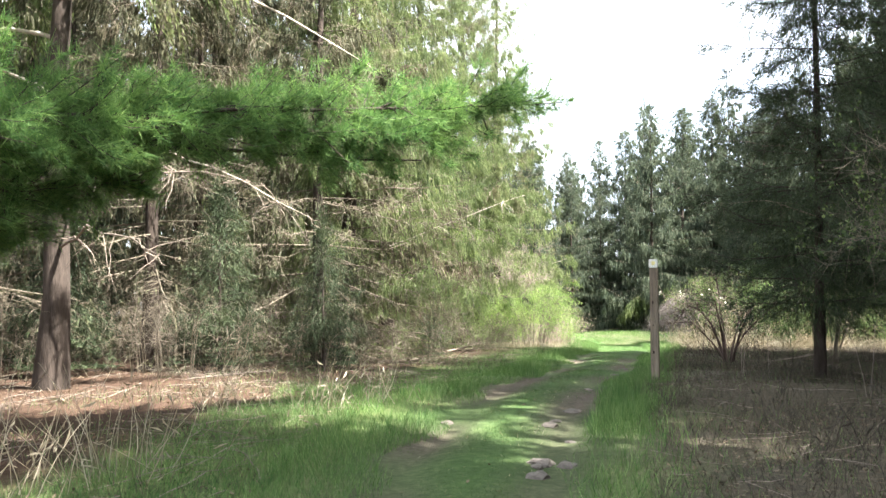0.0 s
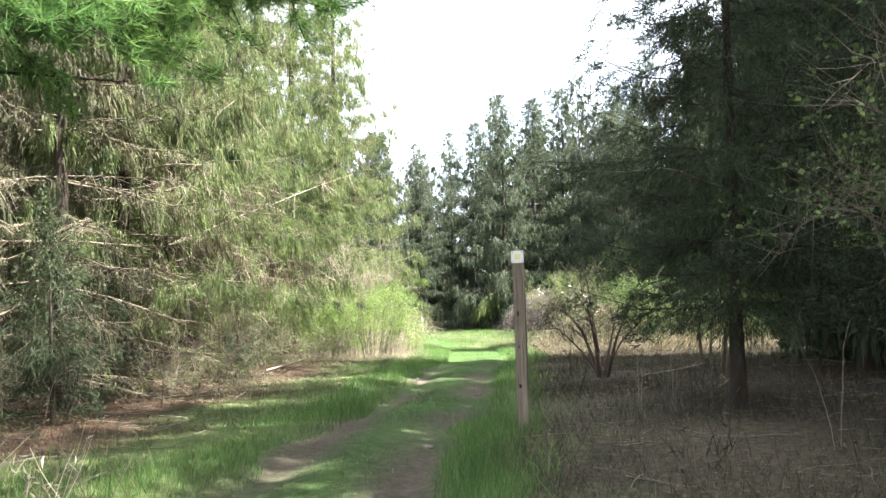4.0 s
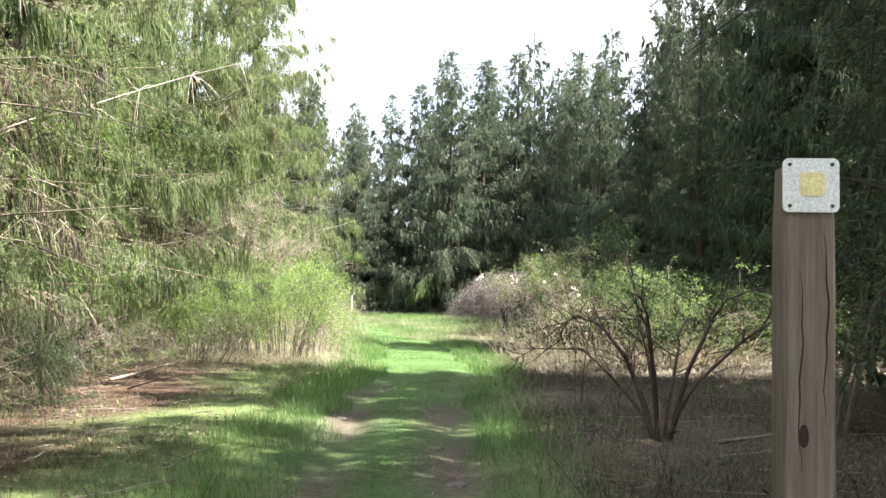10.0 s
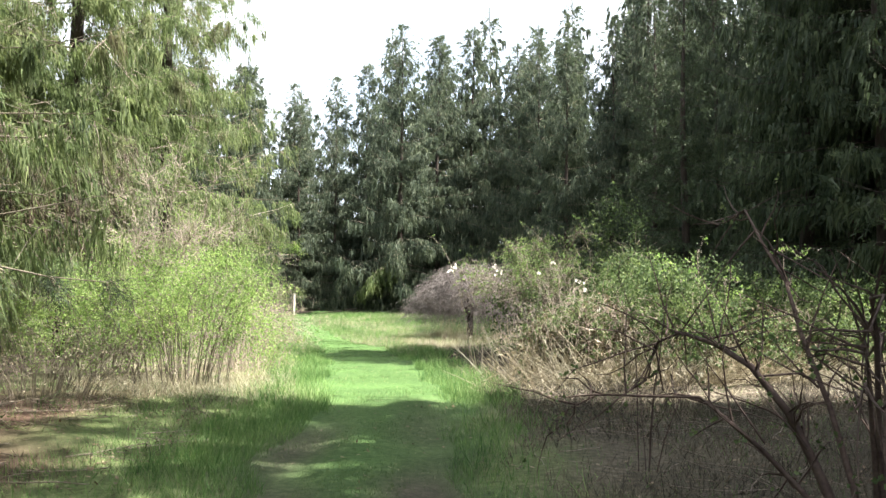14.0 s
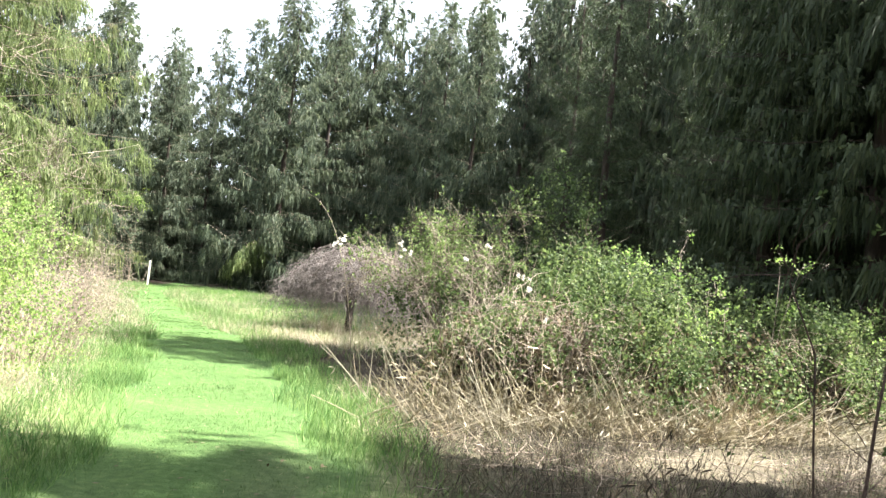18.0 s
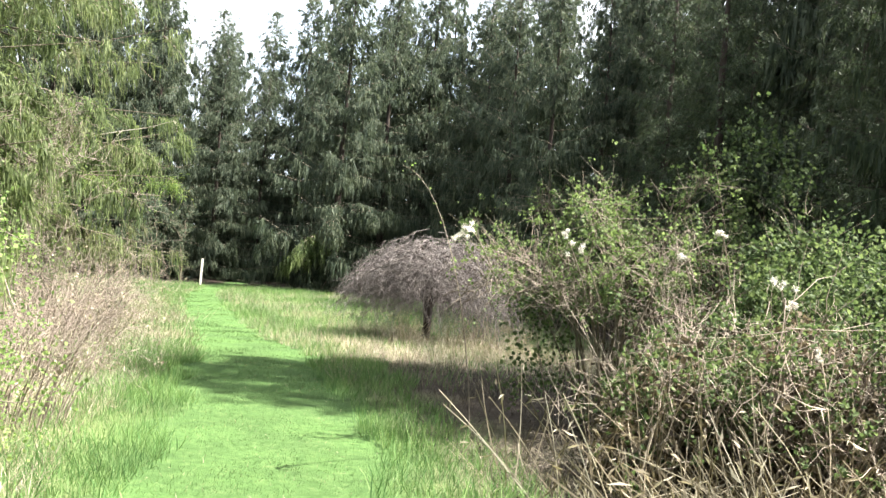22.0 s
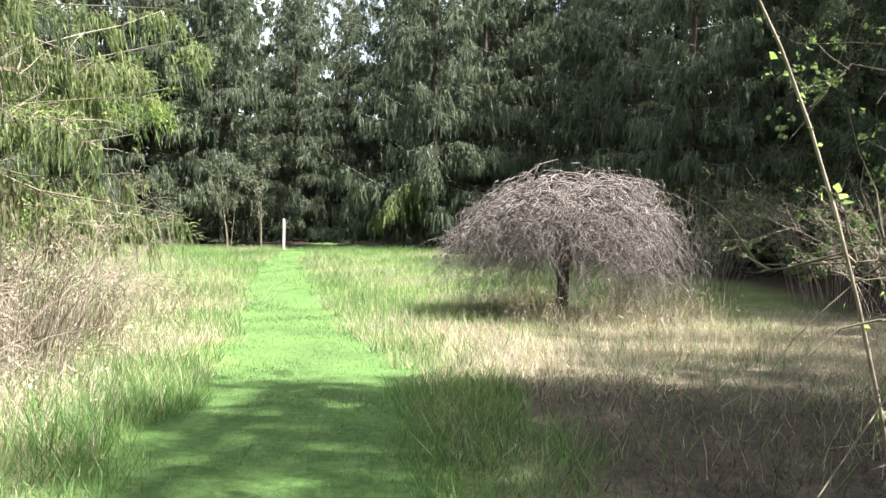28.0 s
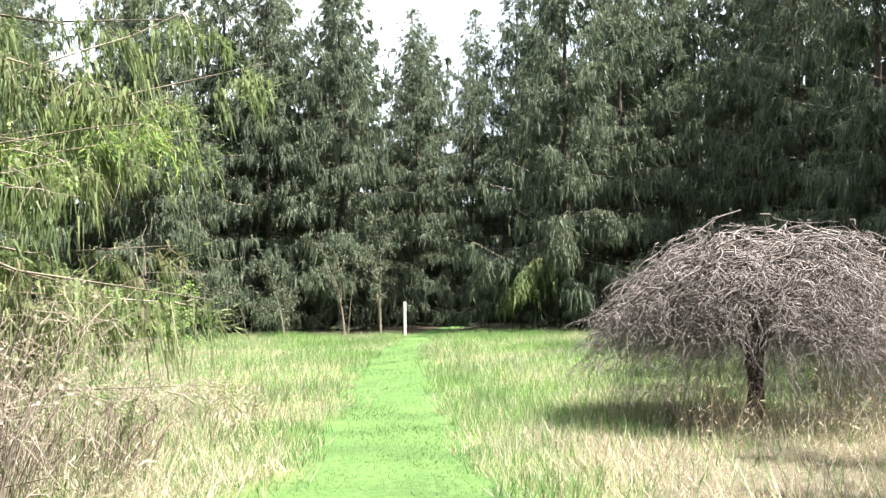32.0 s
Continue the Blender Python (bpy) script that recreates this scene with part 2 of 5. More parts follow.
TRAIL_X = [1.5, -0.6, -1.15, -1.4, -1.3, -1.1, -1.2, -0.9, -1.45, -1.9, -2.9, -4.2, -4.8, -5.2, -5.0, -4.5]
TRAIL_W = [0.9, 0.9, 0.9, 0.95, 0.95, 0.9, 1.0, 1.0, 1.1, 1.05, 0.95, 0.85, 0.7, 0.6, 0.5, 0.5]


def smooth_interp(y, ys, zs):
    y = np.asarray(y, float)
    return (np.interp(y - 1.2, ys, zs) + np.interp(y, ys, zs) * 2 + np.interp(y + 1.2, ys, zs)) / 4


def wave(x, y, s=1.0, seed=0.0):
    """Cheap smooth unevenness between -1 and 1."""
    x, y = np.asarray(x, float) * s, np.asarray(y, float) * s
    return (np.sin(1.7 * x + 0.9 * y + seed) + np.sin(-1.1 * x + 2.3 * y + 1.3 + 2 * seed) + np.sin(2.9 * x - 1.9 * y + 2.1 + seed)) / 3


def trail(y):
    return np.interp(y, TRAIL_Y, TRAIL_X), np.interp(y, TRAIL_Y, TRAIL_W)


def land(x, y):
    x, y = np.asarray(x, float), np.asarray(y, float)
    c, w = trail(y)
    off = np.abs(x - c)
    z = smooth_interp(y, LAND_Y, LAND_Z) + 0.05 * wave(x, y, 0.35) * np.clip(off - 0.8, 0, 1) + 0.015 * wave(x, y, 1.7, 2.0)
    rut = np.exp(-((off - 0.55) / 0.22) ** 2) * np.clip((14 - y) / 4, 0, 1)
    return z - 0.05 * rut + 0.05 * np.clip(off - w, 0, 0.6)


def lz(x, y):
    return float(land(x, y))


# ---- mesh helpers ----
def mesh_from(name, verts, faces, material, smooth=False):
    """A mesh from arrays: verts (n, 3) and faces (m, k), all faces with k corners."""
    verts, faces = np.ascontiguousarray(verts, np.float32), np.ascontiguousarray(faces, np.int32)
    me = bpy.data.meshes.new(name)
    k = faces.shape[1]
    me.vertices.add(len(verts))
    me.vertices.foreach_set("co", verts.ravel())
    me.loops.add(faces.size)
    me.loops.foreach_set("vertex_index", faces.ravel())
    me.polygons.add(len(faces))
    me.polygons.foreach_set("loop_start", np.arange(0, faces.size, k, dtype=np.int32))
    me.polygons.foreach_set("use_smooth", np.full(len(faces), smooth))
    me.materials.append(material)
    me.update(calc_edges=True)
    return me


def part(name, data, material, parent, label="", kind=""):
    """One mesh object under a thing or a part; data: a bmesh, a mesh, or (verts, faces)."""
    if isinstance(data, bmesh.types.BMesh):
        me = bpy.data.meshes.new(name)
        data.to_mesh(me)
        data.free()
        me.materials.append(material)
    elif isinstance(data, tuple):
        me = mesh_from(name, data[0], data[1], material, len(data) > 2 and data[2])
    else:
        me = data
    ob = new(name, me)
    ob.parent = parent
    return tagged(ob, label=label, kind=kind)


def thing(name, x, y, z=None, turn=0.0, size=1.0):
    ob = new(name)
    ob.empty_display_size = 0.2
    ob.location = (x, y, lz(x, y) if z is None else z)
    ob.rotation_euler = (0, 0, turn)
    ob.scale = (size,) * 3
    return ob


def join(*some):
    """Several (verts, faces) of the same corner count as one."""
    vs, fs, n = [], [], 0
    for s in some:
        vs.append(s[0])
        fs.append(s[1] + n)
        n += len(s[0])
    return np.concatenate(vs), np.concatenate(fs)


def tubes(lines, radii, sides=4):
    """Round sticks along polylines: lines (k, n, 3), radii (k, n). Returns quads."""
    lines, radii = np.asarray(lines, float), np.asarray(radii, float)
    k, n, _ = lines.shape
    way = np.gradient(lines, axis=1)
    way /= np.linalg.norm(way, axis=2, keepdims=True) + 1e-9
    ref = np.where(np.abs(way[..., 2:3]) < 0.8, np.array([0, 0, 1.0]), np.array([1.0, 0, 0]))
    a = np.cross(way, ref)
    a /= np.linalg.norm(a, axis=2, keepdims=True) + 1e-9
    b = np.cross(way, a)
    ang = np.arange(sides) * 2 * math.pi / sides
    ring = (a[:, :, None] * np.cos(ang)[:, None] + b[:, :, None] * np.sin(ang)[:, None]) * radii[:, :, None, None]
    v = (lines[:, :, None] + ring).reshape(-1, 3)
    i = (np.arange(k)[:, None, None] * n + np.arange(n - 1)[None, :, None]) * sides
    j = np.arange(sides)[None, None, :]
    j2 = (j + 1) % sides
    f = np.stack([i + j, i + j2, i + sides + j2, i + sides + j], -1).reshape(-1, 4)
    return v, f


def unit(v):
    return v / (np.linalg.norm(v, axis=-1, keepdims=True) + 1e-9)


def sprigs(rs, base, way, length, width, n=8, spread=0.36, leaf_lo=0.18, leaf_hi=0.34):
    """Needle sprays: along each line from base, n slim leaflets to both sides. Returns triangles."""
    k = len(base)
    way = unit(way)
    side = unit(np.cross(way, rs.normal(size=(k, 3))))
    a = (np.arange(n) + rs.random((k, n))) / n
    sgn = np.where(np.arange(n) % 2, 1.0, -1.0)[None, :, None]
    root = base[:, None] + way[:, None] * (a * length[:, None])[..., None]
    leaf = (length[:, None] * rs.uniform(leaf_lo, leaf_hi, (k, n)))[..., None]
    out = unit(way[:, None] + side[:, None] * sgn * spread * rs.uniform(0.5, 1.4, (k, n))[..., None] + rs.normal(size=(k, n, 3)) * 0.12)
    across = unit(np.cross(out, rs.normal(size=(k, n, 3)))) * (width[:, None] * rs.uniform(0.7, 1.3, (k, n)))[..., None] * 0.5
    mid = root + out * leaf * 0.35
    v = np.stack([mid - across, mid + across, root + out * leaf], 2)
    v[:, :, 0] -= out * leaf * 0.3
    v = v.reshape(-1, 3)
    return v, np.arange(len(v)).reshape(-1, 3)


def tassels(rs, root, way, length, width, n=4):
    """Hanging needle strands, each a string of n pointed clusters turned round its line. Returns triangles."""
    k = len(root)
    a = np.arange(n) / n
    top = root[:, None] + way[:, None] * (a * length[:, None])[..., None]
    side = unit(np.cross(way[:, None], rs.normal(size=(k, n, 3)))) * (width * (1.1 - 0.6 * a) * rs.uniform(0.6, 1.3, (k, n)))[..., None] * 0.5
    tip = top + way[:, None] * (length[:, None] / n * rs.uniform(1.1, 1.9, (k, n)))[..., None] + rs.normal(size=(k, n, 3)) * (length[:, None, None] * 0.07)
    v = np.stack([top - side, top + side, tip], 2).reshape(-1, 3)
    return v, np.arange(len(v)).reshape(-1, 3)


def leaves(rs, at, size, up=0.4, slim=0.45):
    """Single folded leaves at points. Returns triangles, two a leaf."""
    k = len(at)
    d = unit(rs.normal(size=(k, 3)) + np.array([0, 0, up]))
    s = unit(np.cross(d, rs.normal(size=(k, 3)))) * (size * slim)[:, None]
    n = unit(np.cross(d, s)) * (size * 0.12)[:, None]
    tip, mid = at + d * size[:, None], at + d * (size * 0.5)[:, None]
    v = np.stack([at, mid - s + n, tip, mid + s + n], 1).reshape(-1, 3)
    i = np.arange(k)[:, None] * 4
    return v, np.concatenate([i + [0, 1, 2], i + [0, 2, 3]])


# ---- ground ----
def stretched(lo, hi, step, far):
    inner = np.arange(lo, hi + step / 2, step)
    grow = step * 1.35 ** np.arange(1, 60)
    outer = np.cumsum(grow)
    outer = outer[outer < far]
    return np.r_[lo - outer[::-1], inner, hi + outer]


def build_ground():
    gx, gy = stretched(-14, 10, 0.2, 900), stretched(-14, 50, 0.25, 900)
    x, y = np.meshgrid(gx, gy)
    z = land(x, y)
    nx = len(gx)
    i = (np.arange(len(gy) - 1)[:, None] * nx + np.arange(nx - 1)[None]).ravel()
    me = mesh_from("ground", np.stack([x, y, z], -1).reshape(-1, 3), np.stack([i, i + 1, i + nx + 1, i + nx], -1), GROUND, True)
    x, y = x.ravel(), y.ravel()
    c, w = trail(y)
    off = x - c
    u = wave(x, y, 1.3) * 0.25
    lawn = np.clip((w + 0.15 + u - np.abs(off)) / 0.3, 0, 1)
    dirt = np.exp(-((np.abs(off + 0.05) - 0.55) / 0.34) ** 2) * np.clip((14 - y) / 5, 0, 1) * np.clip(0.75 + 0.8 * wave(x, y, 0.9, 4), 0, 1)
    litter = np.clip((-3.3 - x + 0.8 * wave(x, y, 0.7, 1)) / 1.5, 0, 1) * np.clip((15 - y) / 3, 0, 1)
    litter = np.maximum(litter, np.clip((x - 2.2 + wave(x, y, 0.8, 3)) / 1.5, 0, 1) * np.clip((12 - y) / 3, 0, 1) * 0.8)
    litter = np.maximum(litter, np.clip((y - 47) / 2, 0, 1))
    litter = np.maximum(litter, np.clip((x - 6.5) / 1.5, 0, 1))
    litter = np.maximum(litter, np.clip((-6.0 - x) / 1.0, 0, 1) * np.clip((29 - y) / 2, 0, 1))
    # litter tone also darkens the clearing where the right-hand trees' shade falls
    litter = np.maximum(litter, np.clip((off - w - 0.2 + 2 * u) / 1.0, 0, 1) * np.clip((y - 17) / 1.5, 0, 1) * np.clip((24.5 - y) / 2, 0, 1) * 0.8)
    straw = np.clip((off - w + 0.2 + 2 * u) / 1.2, 0, 1) * np.clip((34 - y) / 4, 0, 1)
    straw = np.maximum(straw, np.clip((-off - w - 0.4 + 2 * u) / 1.0, 0, 1) * np.clip((y - 12) / 3, 0, 1) * np.clip((34 - y) / 5, 0, 1) * 0.7)
    needles = np.clip((-3.4 - x + 0.8 * wave(x, y, 0.7, 1)) / 1.2, 0, 1) * np.clip((15 - y) / 3, 0, 1)
    for name, val in (("lawn", lawn), ("dirt", dirt), ("litter", litter), ("straw", straw), ("needles", needles)):
        me.attributes.new(name, "FLOAT", "POINT").data.foreach_set("value", val.astype(np.float32))
    tagged(new("ground", me), "uneven woodland ground with mown trail, needle litter and dry grass", "ground", kind="structure")


build_ground()


# ---- spruces ----
def spruce_meshes(seed, H, R, base, boughs, strands, length, width, slim=0.75, droop=0.4, feather=4, bare=0.0, dead=0.0, thick=0.0115, inner=600, hang=1.0, clump=0.5, spread=0.4, stray=0.07, inner_w=0.05, near=False, closer=1.0, loose=0.18, fan=0.26, brown=None):
    """Trunk, limbs, needle crown and dead twigs of a spruce: fans of side limbs on drooping boughs, hung with needle strands."""
    rs = np.random.RandomState(seed)
    tz = np.linspace(-0.15, H, 9)
    line = np.stack([0.06 * np.sin(tz * 0.5 + seed), 0.06 * np.cos(tz * 0.4 + seed), tz], -1)
    rad = thick * H * (1 - tz / H * 0.97).clip(0.02, 1)
    rad[0] *= 1.5
    trunk = tubes(line[None], rad[None], 10)
    # main boughs, sagging and turned up again at the tip
    nb = boughs
    ring = np.arange(nb) // 6
    rel = (ring + 0.15 + rs.normal(size=nb) * loose) / (ring[-1] + 1)
    rel = 1 - (1 - rel.clip(0, 0.99)) ** closer      # whorls draw closer towards the top
    z0 = base + (H - base - 0.15) * rel
    reach = R * (1 - rel) ** slim * rs.uniform(0.68, 1.12, nb) + 0.16 * (1 - rel)
    reach *= np.where(z0 < 1.6, 0.75, 1)
    az = np.arange(nb) * 1.0472 + ring * 0.61 + rs.uniform(-0.35, 0.35, nb)
    out = np.stack([np.cos(az), np.sin(az), 0 * az], -1)
    lat = np.stack([-out[:, 1], out[:, 0], 0 * az], -1)
    m = 8
    s = np.linspace(0, 1, m)
    sag = droop * rs.uniform(0.5, 1.4, nb) * (1 - rel * 0.8)
    rise = (0.12 + 1.15 * rel ** 2.5)[:, None] * s - (sag + 0.08)[:, None] * s ** 1.3 + (0.12 + 0.22 * rs.random(nb))[:, None] * s ** 4
    limb = out[:, None] * (reach[:, None] * s)[..., None]
    limb[..., 2] = z0[:, None] + reach[:, None] * rise
    limb += np.cumsum(rs.normal(size=limb.shape) * 0.03, axis=1) * s[None, :, None]
    limb[..., 2] = np.maximum(limb[..., 2], 0.06)
    lr = (0.004 + 0.0042 * reach)[:, None] * (1.05 - s) + 0.002

    def on_bough(b, t):
        f = t * (m - 1)
        i0 = np.minimum(f.astype(int), m - 2)
        fr = (f - i0)[:, None]
        return limb[b, i0] * (1 - fr) + limb[b, i0 + 1] * fr

    # side limbs make each bough a fan
    ns = np.maximum((reach * 5).astype(int), 4)
    sb = np.repeat(np.arange(nb), ns)
    k = len(sb)
    st = np.concatenate([(np.arange(c) + rs.random(c)) / c for c in ns])
    st = 0.12 + 0.86 * st
    sgn = np.where(rs.random(k) < 0.5, -1.0, 1.0)
    sl = (reach[sb] * fan * (1.05 - st) + 0.13) * rs.uniform(0.5, 1.3, k)
    sp = on_bough(sb, st)
    sd = unit(out[sb] * rs.uniform(0.35, 1.0, k)[:, None] + lat[sb] * (sgn * rs.uniform(0.5, 1.1, k))[:, None] + np.array([0, 0, 1.0]) * rs.normal(-0.12, 0.1, k)[:, None])
    tip = sp + sd * sl[:, None]
    tip[:, 2] = np.maximum(tip[:, 2] - 0.3 * sl, 0.05)
    mid = (sp + tip) / 2 + [0, 0, 0.04]
    wood = tubes(limb[:, [0, 2, 4, 7]], lr[:, [0, 2, 4, 7]], 3)
    if near:
        wood = join(wood, tubes(np.stack([sp, mid, tip], 1), np.array([0.006, 0.004, 0.0015])[None].repeat(k, 0) * (0.6 + 0.2 * reach[sb])[:, None], 3))
    # strands of needles hanging from the side limbs, thick on some and thin on others
    lush = rs.uniform(1 - clump, 1 + clump, nb)[sb] * rs.uniform(1 - clump, 1 + clump, k) * np.where(z0[sb] < bare, 0.12, 1.0)
    w = (sl + 0.12) * lush.clip(0.02, 4) * (1 + 0.7 * rel[sb] ** 2)
    c = rs.choice(k, strands, p=w / w.sum())
    u = rs.random(strands) ** 0.7
    root = sp[c] * (1 - u)[:, None] + tip[c] * u[:, None] + rs.normal(size=(strands, 3)) * 0.035
    root[:, 2] += 0.04 * np.sin(u * 3.1)
    b = sb[c]
    ln = length * rs.uniform(0.45, 1.15, strands) * rs.uniform(0.5, 1.4, k)[c] * np.clip(1.3 - 1.1 * rel[b], 0.24, 1)
    up = np.clip((rel[b] - 0.8) / 0.2, 0, 1)[:, None]
    way = np.array([0, 0, -hang]) * (1 - up) + (out[b] * 0.35 + np.array([0, 0, 0.7])) * up + sd[c] * (spread * rs.random(k)[c][:, None] + 0.4 * up) + rs.normal(size=(strands, 3)) * stray
    way = unit(way)
    way[:, 2] = np.where(root[:, 2] + way[:, 2] * ln < 0.1, np.abs(way[:, 2]) * 0.2, way[:, 2])
    root[:, 2] = np.maximum(root[:, 2], 0.15)
    died = np.zeros(strands, bool)
    withered = None
    if brown:      # one side has died back to brown branchlets: middle, half angle, top
        turn = (az[b] - brown[0] + math.pi) % (2 * math.pi) - math.pi
        died = (np.abs(turn) < brown[1] * rs.uniform(0.6, 1.1, nb)[b]) & (root[:, 2] < brown[2] * rs.uniform(0.7, 1.1, nb)[b]) & (rs.random(strands) < 0.9)
        withered = tassels(rs, root[died], way[died], ln[died], width * 0.55, feather)
    crown = tassels(rs, root[~died], way[~died], ln[~died], width, feather)
    # short sprays lying along the side limbs
    kf = strands // (5 if near else 9)
    c = rs.randint(0, k, kf)
    u = rs.random(kf)[:, None]
    crown = join(crown, sprigs(rs, sp[c] * (1 - u) + tip[c] * u, sd[c] + rs.normal(size=(kf, 3)) * 0.35, length * rs.uniform(0.4, 0.9, kf), np.full(kf, width * 0.5), 6, 0.5, 0.25, 0.45))
    # broad sprays close round the trunk, and the leader
    bi = rs.choice(nb, inner, p=reach / reach.sum())
    pi = on_bough(bi, rs.uniform(0.03, 0.45, inner)) + rs.normal(size=(inner, 3)) * 0.12
    pi[:, 2] = np.maximum(pi[:, 2], 0.9)
    ok = z0[bi] > bare * 0.8
    crown = join(crown, sprigs(rs, pi[ok], (np.array([0, 0, -1.0]) + out[bi] * 0.5 + rs.normal(size=(inner, 3)) * 0.3)[ok], np.full(inner, max(length, 0.35))[ok], np.full(inner, inner_w)[ok], 6, 0.4, 0.3, 0.55))
    kl = 70
    lead = np.stack([0 * np.arange(kl), 0 * np.arange(kl), H - 0.8 * rs.random(kl)], -1) + line[-1] * [1, 1, 0]
    crown = join(crown, sprigs(rs, lead, rs.normal(size=(kl, 3)) * [0.7, 0.7, 0.5] + [0, 0, 1.4], np.full(kl, 0.24), np.full(kl, 0.024), 7))
    if not dead:
        return trunk, wood, crown, None, withered
    kd = int(nb * dead)
    b = rs.choice(nb, kd)
    p = on_bough(b, rs.uniform(0.15, 0.95, kd))
    d = out[b] * rs.uniform(-0.2, 0.8, kd)[:, None] + lat[b] * rs.normal(size=kd)[:, None] + np.array([0, 0, -0.8]) * rs.random(kd)[:, None]
    q = np.linspace(0, 1, 3)
    tw = p[:, None] + unit(d)[:, None] * (q * (rs.uniform(0.25, 0.75, kd) * np.where(rs.random(kd) < 0.12, 1.8, 1))[:, None])[..., None]
    tw[..., 2] -= (q ** 2) * 0.18
    tw += rs.normal(size=tw.shape) * 0.02
    tw[..., 2] = np.maximum(tw[..., 2], 0.03)
    return trunk, wood, crown, tubes(tw, rs.uniform(0.0022, 0.006, (kd, 1)) * (1.2 - q), 3), withered


def make_spruce(seed, label, needles, **kw):
    trunk, limbs, crown, twig, withered = spruce_meshes(seed, **kw)
    t = tagged(thing("spruce_tree", 0, 0, 0), label, "tree", "spruces beside the trail")
    part("trunk", (*trunk, True), BARK, t)
    # shade-toned trees also get the darker BARK on limbs and twigs
    part("branchwork", (*limbs, True), BARK if needles is SPRUCE_SHADED else TWIG, t, "brown drooping limbs", "stuff")
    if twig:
        part("dead_branchwork", (*twig, True), BARK if needles is SPRUCE_SHADED else TWIG if needles is SPRUCE_DRY else GREY_TWIG, t, "bare grey-brown inner twigs", "stuff")
    if withered:
        part("withered_branchwork", withered, DEAD_STRAND, t, "brown dead branchlets hanging on one side", "stuff")
    part("crown", crown, needles, t, "hanging curtains of needles", "stuff")
    return t


def plant(kind, x, y, size=1.0, turn=0.0, tall=1.0):
    """Another tree of a kind at a place, turned and scaled."""
    t = copy_thing(kind, Matrix.Identity(4))
    t.location, t.rotation_euler, t.scale = (x, y, lz(x, y) - 0.03), (0, 0, turn), (size, size, size * tall)
    return t


HEDGE = [make_spruce(11, "tall spruce with sunlit drooping branchlets at the trail's edge", SPRUCE, near=True, H=16, R=3.5, base=0.4, boughs=168, strands=42000, length=0.32, width=0.022, feather=3, dead=6.0, bare=1.2, inner=1800, clump=0.7, inner_w=0.03, loose=0.3, fan=0.3, brown=(0.0, 0.85, 4.6)),
         make_spruce(12, "tall spruce with hanging branchlets and bare lower twigs", SPRUCE, near=True, H=15, R=3.6, base=0.4, boughs=162, strands=42000, length=0.35, width=0.022, feather=3, dead=8.0, bare=1.6, inner=1800, clump=0.75, inner_w=0.03, loose=0.3, fan=0.3)]
INNER = make_spruce(15, "old spruce with bare brown lower branches", SPRUCE_DRY, near=True, H=14, R=3.0, base=0.5, boughs=126, strands=11000, length=0.34, width=0.03, feather=3, bare=4.5, dead=20.0, thick=0.0095, inner=500, clump=0.8, inner_w=0.03, loose=0.3)
FAR = [make_spruce(21, "tall dark spruce at the end of the meadow", SPRUCE_HAZED, H=17, R=4.5, base=0.4, closer=1.25, boughs=138, strands=20000, length=0.56, width=0.06, feather=2, slim=0.66, droop=0.42, inner=1100, clump=0.4, inner_w=0.08, loose=0.55),
       make_spruce(22, "pointed spruce with drooping boughs behind the meadow", SPRUCE_HAZED, H=17, R=4.3, base=0.3, closer=1.25, boughs=132, strands=20000, length=0.6, width=0.06, feather=2, slim=0.68, droop=0.5, inner=1100, clump=0.45, inner_w=0.08, loose=0.55)]
BACK = [make_spruce(25, "spruce standing deeper in the wood", SPRUCE_HAZED, H=15, R=3.8, base=0.4, boughs=78, strands=6500, length=0.7, width=0.14, feather=2, slim=0.7, inner=400, inner_w=0.14)]
DARK = [make_spruce(31, "spruce beside the trail with needles darkened for shade", SPRUCE_SHADED, near=True, H=11, R=2.1, base=1.1, boughs=150, strands=60000, length=0.085, width=0.012, feather=2, droop=0.15, thick=0.0062, dead=4.0, inner=4000, hang=0.1, clump=0.35, stray=0.6, spread=1.0, inner_w=0.012, loose=0.4, fan=0.4),
        make_spruce(32, "dense spruce with needles darkened for shade", SPRUCE_SHADED, H=16.5, R=3.0, base=1.0, boughs=132, strands=18000, length=0.2, width=0.03, feather=2, slim=0.65, droop=0.25, inner=2200, dead=3.0, hang=0.5, bare=1.8, stray=0.3, spread=0.6, inner_w=0.04, loose=0.3, fan=0.36),
        make_spruce(33, "tall spruce with a high dense crown, darkened for shade", SPRUCE_SHADED, H=17, R=2.6, base=2.2, boughs=108, strands=14000, length=0.32, width=0.05, feather=2, slim=0.5, droop=0.3, inner=1600, dead=2.0, inner_w=0.06)]
YOUNG = make_spruce(34, "young spruce under the tall trees, darkened for shade", SPRUCE_SHADED, H=2.6, R=0.85, base=0.12, boughs=54, strands=7000, length=0.08, width=0.012, feather=2, slim=0.8, droop=0.2, thick=0.012, inner=500, hang=0.1, stray=0.5, spread=0.9, inner_w=0.012, loose=0.35, fan=0.4)


def set_tree(t, x, y, size=1.0, turn=0.0):
    t.location, t.rotation_euler, t.scale = (x, y, lz(x, y) - 0.03), (0, 0, turn), (size,) * 3


set_tree(HEDGE[0], -6.3, 5.5, 1.0, 0.3)
set_tree(HEDGE[1], -6.9, 10.2, 1.0, 1.1)
for i, (x, y, s) in enumerate([(-7.5, 15.2, 1.1), (-7.2, 20.0, 1.15), (-6.8, 25.4, 1.15)]):
    LAST_HEDGE = plant(HEDGE[i % 2], x, y, s, 1.7 * i + 0.6)
set_tree(INNER, -8.2, 1.2, 1.0, 0.0)
